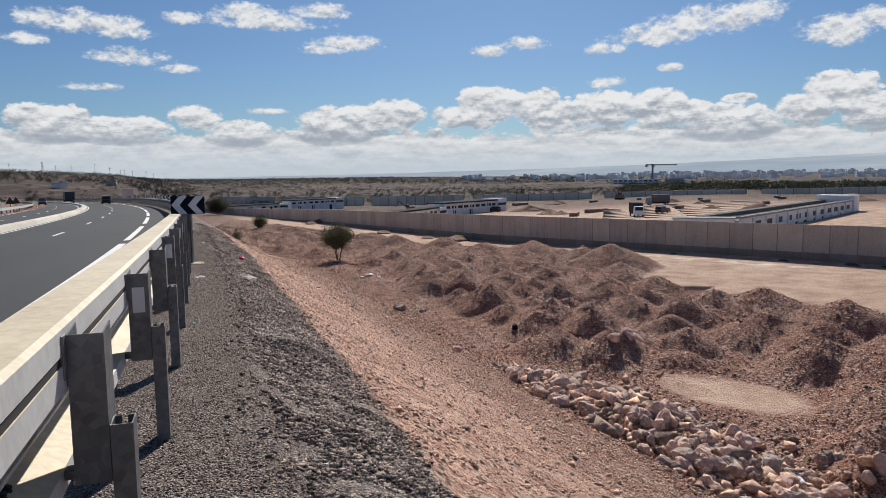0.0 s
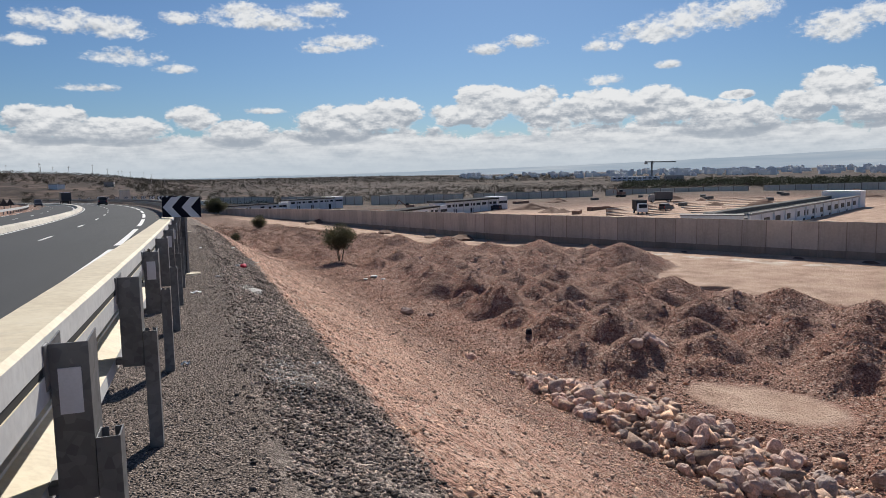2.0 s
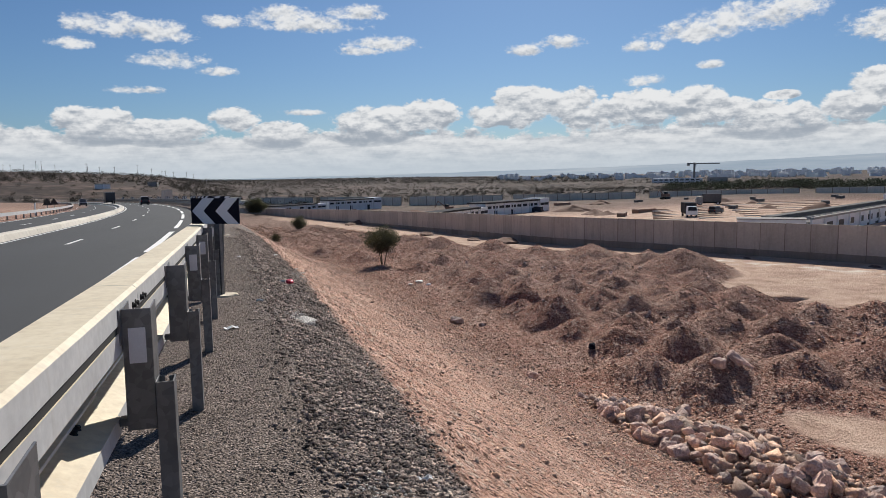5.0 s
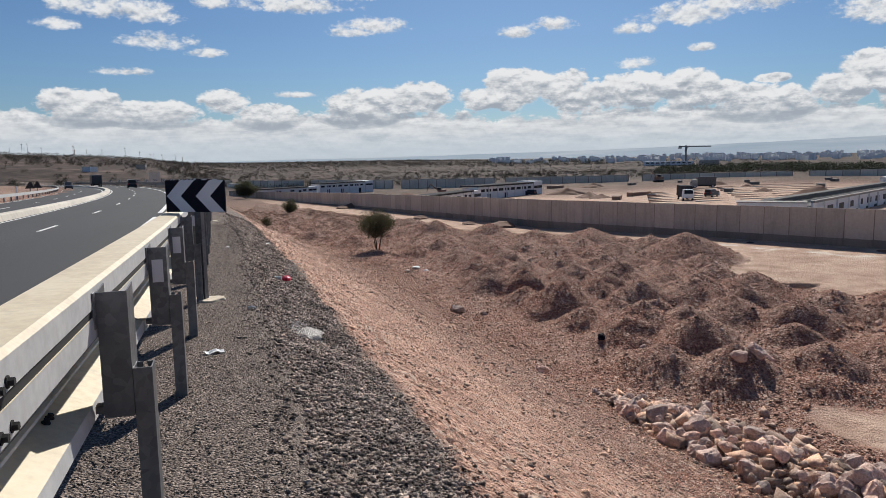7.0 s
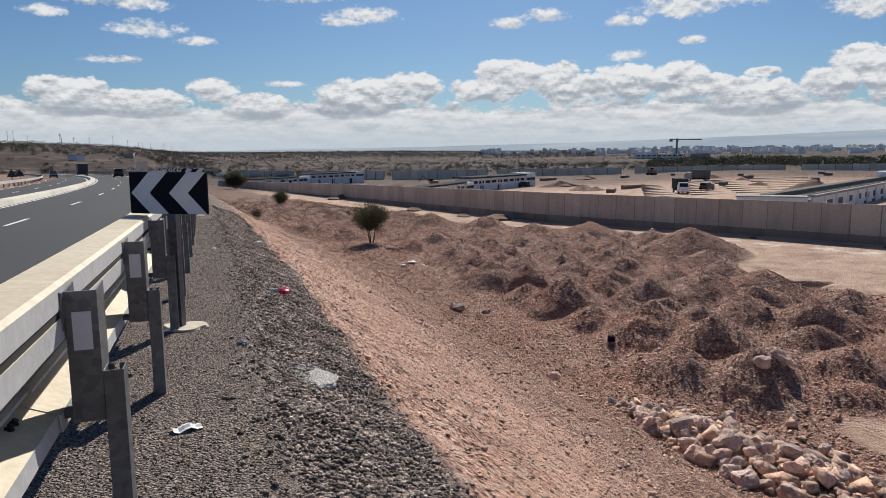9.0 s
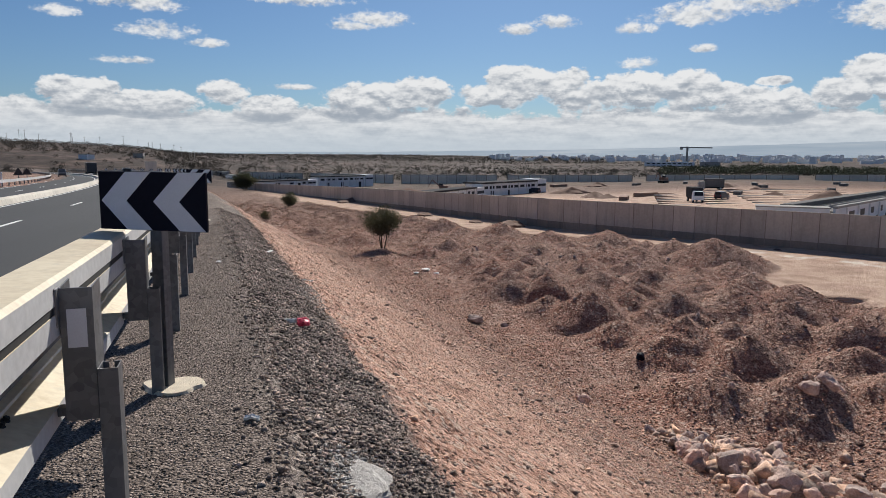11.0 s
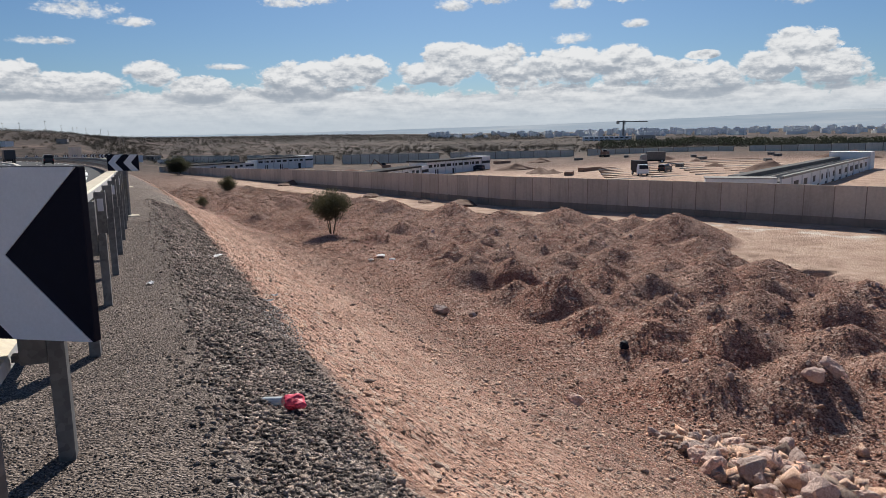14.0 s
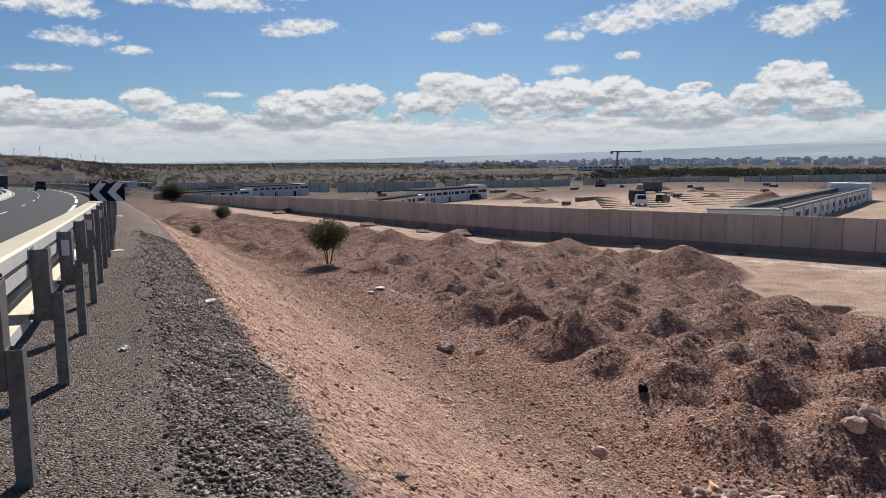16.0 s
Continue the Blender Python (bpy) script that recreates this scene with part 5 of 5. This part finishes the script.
def loft(rows):
    """A closed body from cross-sections, each (y, list of (x, z))."""
    bm = bmesh.new()
    rings = [[bm.verts.new((x, y, z)) for x, z in pts] for y, pts in rows]
    n = len(rings[0])
    for a, b in zip(rings, rings[1:]):
        for i in range(n):
            j = (i + 1) % n
            bm.faces.new((a[i], a[j], b[j], b[i]))
    bm.faces.new(rings[0][::-1])
    bm.faces.new(rings[-1])
    bmesh.ops.recalc_face_normals(bm, faces=bm.faces)
    return bm


def section(w, z0, z1, wt):
    return [(-w, z0), (w, z0), (w * 1.02, (z0 + z1) / 2), (wt, z1), (-wt, z1), (-w * 1.02, (z0 + z1) / 2)]


def van(m, label, paint):
    c = empty("car", m, label, "car")
    part("body", loft([(-2.1, section(0.8, 0.35, 0.95, 0.78)), (-1.95, section(0.86, 0.28, 1.02, 0.82)), (1.3, section(0.86, 0.28, 1.0, 0.82)), (2.1, section(0.78, 0.35, 0.8, 0.7))]), paint, c)
    part("cabin", loft([(-2.0, section(0.78, 1.03, 1.72, 0.62)), (0.4, section(0.78, 1.03, 1.74, 0.64)), (1.25, section(0.76, 1.0, 1.06, 0.72))]), paint, c)
    part("rear_window", box(-0.58, 0.58, -2.035, -1.96, 1.14, 1.62, 0.01), GLASS, c)
    for x in (-0.72, 0.72):
        part("tail_lamp", box(x - 0.08, x + 0.08, -2.13, -2.0, 0.7, 1.0, 0.01), LAMPRED, c)
        wheel(c, x, -1.3, 0.32)
        wheel(c, x, 1.35, 0.32)
    part("bumper", box(-0.84, 0.84, -2.2, -2.05, 0.32, 0.56, 0.03), RUBBER, c)
    return c


def lorry(m, label, paint=None, cab_paint=None):
    c = empty("truck", m, label, "truck")
    part("cargo_box", box(-1.2, 1.2, -3.4, 1.6, 0.95, 3.2, 0.04), paint or DARKPAINT, c)
    part("cab", loft([(1.75, section(1.1, 0.6, 2.5, 0.95)), (3.0, section(1.1, 0.6, 2.4, 0.95)), (3.4, section(1.05, 0.6, 1.5, 1.0))]), cab_paint or paint or DARKPAINT, c)
    part("windscreen", loft([(3.03, section(0.92, 1.6, 2.35, 0.85)), (3.41, section(0.92, 1.52, 1.6, 0.9))]), GLASS, c)
    part("chassis", box(-0.6, 0.6, -3.4, 3.2, 0.55, 0.945), RUBBER, c)
    for x in (-0.95, 0.95):
        for y in (-2.5, 2.4):
            wheel(c, x, y, 0.48, 0.28)
    return c


van(rail_pose(158, -3.9), "dark estate car with a pale tailgate on the near lane", DARKPAINT)
lorry(rail_pose(212, -7.0), "dark box truck further along the road")
van(rail_pose(190, -14.6) @ pose(0, 0, 0, 0, 0, 180), "small dark oncoming car on the far carriageway", DARKPAINT)


def on_ground(x, y, yaw=0.0, lift=0.0):
    return pose(x, y, gz(x, y) + lift, 0, 0, yaw)


lorry(on_ground(88, 144, 160), "dusty tipper lorry with a white cab parked on the building site", ROOF, WHITE)
lorry(on_ground(120, 186, 70), "dusty dark lorry parked beyond the formwork", ROOFGREY, SLAB)
van(on_ground(98, 149, -60), "dark car parked on the building site", DARKPAINT)
van(on_ground(80, 221, 40), "dark car parked beside a white shed", DARKPAINT)


def digger(m):
    d = empty("excavator", m, "dark tracked excavator with a folded arm on the site", "excavator")
    for x in (-1.1, 1.1):
        part("track", box(x - 0.3, x + 0.3, -1.9, 1.9, 0, 0.8, 0.25), RUBBER, d)
    part("cab_body", box(-1.2, 1.2, -1.8, 1.4, 0.95, 2.2, 0.1), TIMBER, d)
    part("cab", box(-1.2, -0.1, 0.0, 1.4, 2.21, 3.0, 0.08), GLASS, d)
    bm = add_rod(bmesh.new(), (0.3, 1.2, 1.8), (0.3, 4.2, 4.2), 0.25, 0.2, 6)
    add_rod(bm, (0.3, 4.2, 4.2), (0.3, 5.6, 1.6), 0.18, 0.14, 6)
    part("arm", bm, TIMBER, d)


digger(on_ground(60, 262, 70))
digger(on_ground(150, 262, 120))


# ---- small things by the road ----
def litter():
    x, y = 0.575, 16.9
    b = empty("plastic_bottle", pose(x, y, gz(x, y) + 0.045, 0, 0, -25), "crushed clear plastic bottle with a bright red label", "bottle")
    bm = add_rod(bmesh.new(), (-0.16, 0, 0), (-0.02, 0, 0.004), 0.035, 0.04, 14)
    add_rod(bm, (-0.21, 0, 0), (-0.16, 0, 0), 0.014, 0.034, 14)
    part("body", bm, CLEARPET, b)
    part("label", blob_mesh(0.075, 3, 0.7), RED, b, "crumpled bright red plastic", pose(0.07, 0.0, 0.01))
    for x, y, w, h, a in ((-0.054, 11.235, 0.17, 0.09, 20), (0.2, 13.32, 0.05, 0.10, 70), (0.12, 26.0, 0.3, 0.16, 30), (1.0, 23.4, 0.12, 0.06, 10), (0.75, 21.6, 0.26, 0.06, -40),
                          (0.2, 6.2, 0.08, 0.03, 15), (-0.6, 21.1, 0.13, 0.07, 80), (1.47, 7.07, 0.11, 0.06, 5)):
        bm = bmesh.new()
        bmesh.ops.create_grid(bm, x_segments=5, y_segments=4, size=0.5)
        for v in bm.verts:
            v.co = Vector((v.co.x * w, v.co.y * h, 0.02 + 0.012 * math.sin(v.co.x * 9 + a) + 0.008 * math.cos(v.co.y * 8)))
        r = bmesh.ops.extrude_face_region(bm, geom=list(bm.faces))
        for g in r["geom"]:
            if isinstance(g, bmesh.types.BMVert):
                g.co.z += 0.004
        bmesh.ops.recalc_face_normals(bm, faces=bm.faces)
        ob = part("paper_scrap", bm, PAPER)
        ob.matrix_basis = pose(x, y, gz(x, y), 0, 0, a)
        tagged(ob, "crumpled scrap of white paper on the gravel", "litter", "paper scraps")
    x, y = 16.3, 37.1
    bag = part("rubbish_bag", blob_mesh(0.20, 5, 0.9), BLACK)
    bag.matrix_basis = on_ground(x, y, 0, 0.08)
    tagged(bag, "crumpled black plastic bag at the foot of a heap", "bag")
    for x, y, r in ((11.2, 60.5, 0.3), (11.9, 59.8, 0.22), (17.0, 14.8, 0.3), (14.0, 27.6, 0.22), (10.3, 59.6, 0.2)):
        bag = part("plastic_sheet", blob_mesh(r, int(x * 3), 0.35), PAPER)
        bag.matrix_basis = on_ground(x, y, x * 40, 0.05)
        tagged(bag, "torn pale plastic sheet lying on the earth", "litter", "plastic sheets")


def blob_mesh(r, seed, flat):
    bm = bmesh.new()
    bmesh.ops.create_icosphere(bm, subdivisions=3, radius=r)
    for v in bm.verts:
        v.co *= 1 + 0.45 * noise.noise(v.co * (2.2 / r) * 0.5 + Vector((seed, 0, 0))) + 0.2 * noise.noise(v.co * (5.0 / r) * 0.5)
        v.co.z *= flat
    return bm


litter()


def mortar_spill():
    """Dried pale mortar and crushed stone thrown out on the edge of the shoulder."""
    rs = np.random.RandomState(9)
    for cx, cy, a, b, n in ((0.80, 12.85, 0.15, 0.30, 700), (1.15, 6.0, 0.25, 0.8, 700), (0.9, 20.5, 0.2, 0.9, 500)):
        t, r = rs.rand(n) * 6.283, np.sqrt(rs.rand(n))
        x, y = cx + a * r * np.cos(t) + rs.normal(0, 0.05, n), cy + b * r * np.sin(t) + rs.normal(0, 0.08, n)
        z = ground_z(x[None], y[None])[0]
        s = 0.008 + 0.014 * rs.rand(n) ** 2
        if b < 0.5:
            patch = part("mortar_patch", blob_mesh(0.24, 7, 0.16), SPILL)
            patch.matrix_basis = on_ground(cx, cy, 20, 0.0) @ Matrix.Diagonal((a / 0.2, b / 0.24, 1, 1))
            tagged(patch, "splash of pale dried mortar on the gravel edge", "mortar")
        scatter("crushed_mortar", np.stack([x, y, z + 0.012], -1), s, SPILL, "crumbled pale dried mortar over the gravel", rs)


SPILL = make_rock("dried_mortar", (0.34, 0.32, 0.30), (0.50, 0.47, 0.44), (0.64, 0.61, 0.57), True)
mortar_spill()


def site_rows():
    """Rows of brown formwork and trenches on the site."""
    for i in range(8):
        x, y = 100 + 3.6 * i, 134 + 6.6 * i
        for k in (-20, -10, 0, 10, 20):
            u, v = x + k * math.cos(radians(-6)), y + k * math.sin(radians(-6))
            ob = part("formwork_beam", box(-4.9, 4.9, -0.28, 0.28, -0.6, 0.07, 0.02), TIMBER if i % 3 else SLAB)
            ob.matrix_basis = pose(u, v, gz(u, v) + 0.03, 0, 0, -6)
            tagged(ob, "long low row of brown formwork on bare ground", "formwork", "formwork rows")


site_rows()


def site_clutter():
    """Spoil, pipes, pallets and blockwork scattered over the site."""
    rs = np.random.RandomState(61)
    heap_me = []
    for i in range(4):
        bm = bmesh.new()
        bmesh.ops.create_cone(bm, cap_ends=True, segments=20, radius1=1.0, radius2=0.12, depth=1.0, matrix=pose(0, 0, 0.4))
        bmesh.ops.subdivide_edges(bm, edges=list(bm.edges), cuts=2, use_grid_fill=True)
        for v in bm.verts:
            v.co *= 1 + 0.3 * noise.noise(v.co * 2.3 + Vector((i * 5, 0, 0)))
        heap_me.append(from_bm("soil_mound", bm, HEAP))
    for i in range(18):
        a, r = radians(4 + 44 * rs.rand()), 150 + 150 * rs.rand()
        x, y = r * math.sin(a), r * math.cos(a)
        if x - 34 < (93 - y) * 0.5 or 75 < x < 140 and 80 < y < 135:
            continue
        w = 1.5 + 4.5 * rs.rand()
        ob = new("soil_mound", heap_me[i % 4])
        ob.matrix_basis = pose(x, y, gz(x, y) - 0.1, 0, 0, rs.rand() * 360) @ Matrix.Diagonal((w * 1.5, w, w * 0.42, 1))
        tagged(ob, "low heap of earth or rubble on the building site", "heap", "site heaps")
    stack_me = from_bm("block_pallet", box(-2.2, 2.2, -0.8, 0.8, -0.3, 0.8, 0.06), ROOFGREY)
    dark_me = from_bm("timber_pallet", box(-4, 4, -1.0, 1.0, -0.3, 1.0, 0.1), TIMBER)
    for i in range(16):
        a, r = radians(10 + 38 * rs.rand()), 170 + 130 * rs.rand()
        x, y = r * math.sin(a), r * math.cos(a)
        if 75 < x < 140 and 80 < y < 135:
            continue
        ob = new("block_pallet" if i % 3 else "timber_pallet", stack_me if i % 3 else dark_me)
        ob.matrix_basis = pose(x, y, gz(x, y), 0, 0, 20 + 40 * rs.rand())
        tagged(ob, "stack of grey building blocks on bare ground" if i % 3 else "long dark stack of building material on the site", "stack", "site stacks")


HEAP = plain("site_earth", (0.17, 0.095, 0.065), 0.95, 0, 0.35, 0.8, 0.3)
site_clutter()


def wall_foot_heaps():
    """Low red heaps of earth left along the foot of the boundary wall."""
    rs = np.random.RandomState(64)
    bm = bmesh.new()
    bmesh.ops.create_icosphere(bm, subdivisions=3, radius=1.0)
    for v in bm.verts:
        v.co *= 1 + 0.25 * noise.noise(v.co * 2.1)
    me = from_bm("earth_mound", bm, HEAP)
    for x, y, w in ((30.5, 97, 3.4), (27.5, 104, 2.0), (23.5, 120, 2.6), (52.5, 56.0, 1.0), (55.6, 50.6, 1.2), (57.2, 47.6, 1.6), (59.4, 44.2, 1.8), (46.5, 66.0, 0.8), (14.5, 165, 3.0)):
        ob = new("earth_mound", me)
        ob.matrix_basis = pose(x, y, gz(x, y) - 0.1, 0, 0, 60 + 40 * rs.rand()) @ Matrix.Diagonal((w * 0.8, w * 0.5, w * 0.24, 1))
        tagged(ob, "low red heap of earth at the foot of the wall", "heap", "wall foot heaps")


wall_foot_heaps()


def hill_masts():
    rs = np.random.RandomState(77)
    for i in range(26):
        a = radians(-24 + 18 * rs.rand())
        r = 760 + 160 * rs.rand()
        x, y = r * math.sin(a), r * math.cos(a)
        m = empty("utility_pole", pose(x, y, gz(x, y)), "thin grey utility pole on the hillside", "pole", "hillside poles")
        h = 7 + 5 * rs.rand()
        part("shaft", add_rod(bmesh.new(), (0, 0, -1), (0, 0, h), 0.2, 0.13, 6), SLAB, m)
        part("crossarm", box(-1.0, 1.0, -0.08, 0.08, h - 1.2, h - 1.0), SLAB, m)


hill_masts()


def hamlet():
    for az, r, w, m in ((-13.2, 470, 3.0, WHITE), (-5.4, 430, 4.5, WHITE), (-4.2, 470, 5.0, SLAB), (-2.9, 440, 6.0, WHITE), (-1.9, 500, 5.0, WHITE), (-9.8, 520, 3.5, SLAB)):
        x, y = r * math.sin(radians(az)), r * math.cos(radians(az))
        h = empty("house", pose(x, y, gz(x, y), 0, 0, az * 9), "small pale flat-roofed house among scrub", "house", "hillside houses")
        part("wall", box(-w, w, -3, 3, -3, 2.7), m, h)
        part("roof", box(-w - 0.2, w + 0.2, -3.2, 3.2, 2.703, 2.95), SLAB, h)
        part("window", box(-1, 1, -3.1, -2.9, 1.0, 2.0), GLASS, h)
        part("door", box(w - 1.8, w - 0.8, -3.1, -2.9, 0, 2.0), GLASS, h)


hamlet()
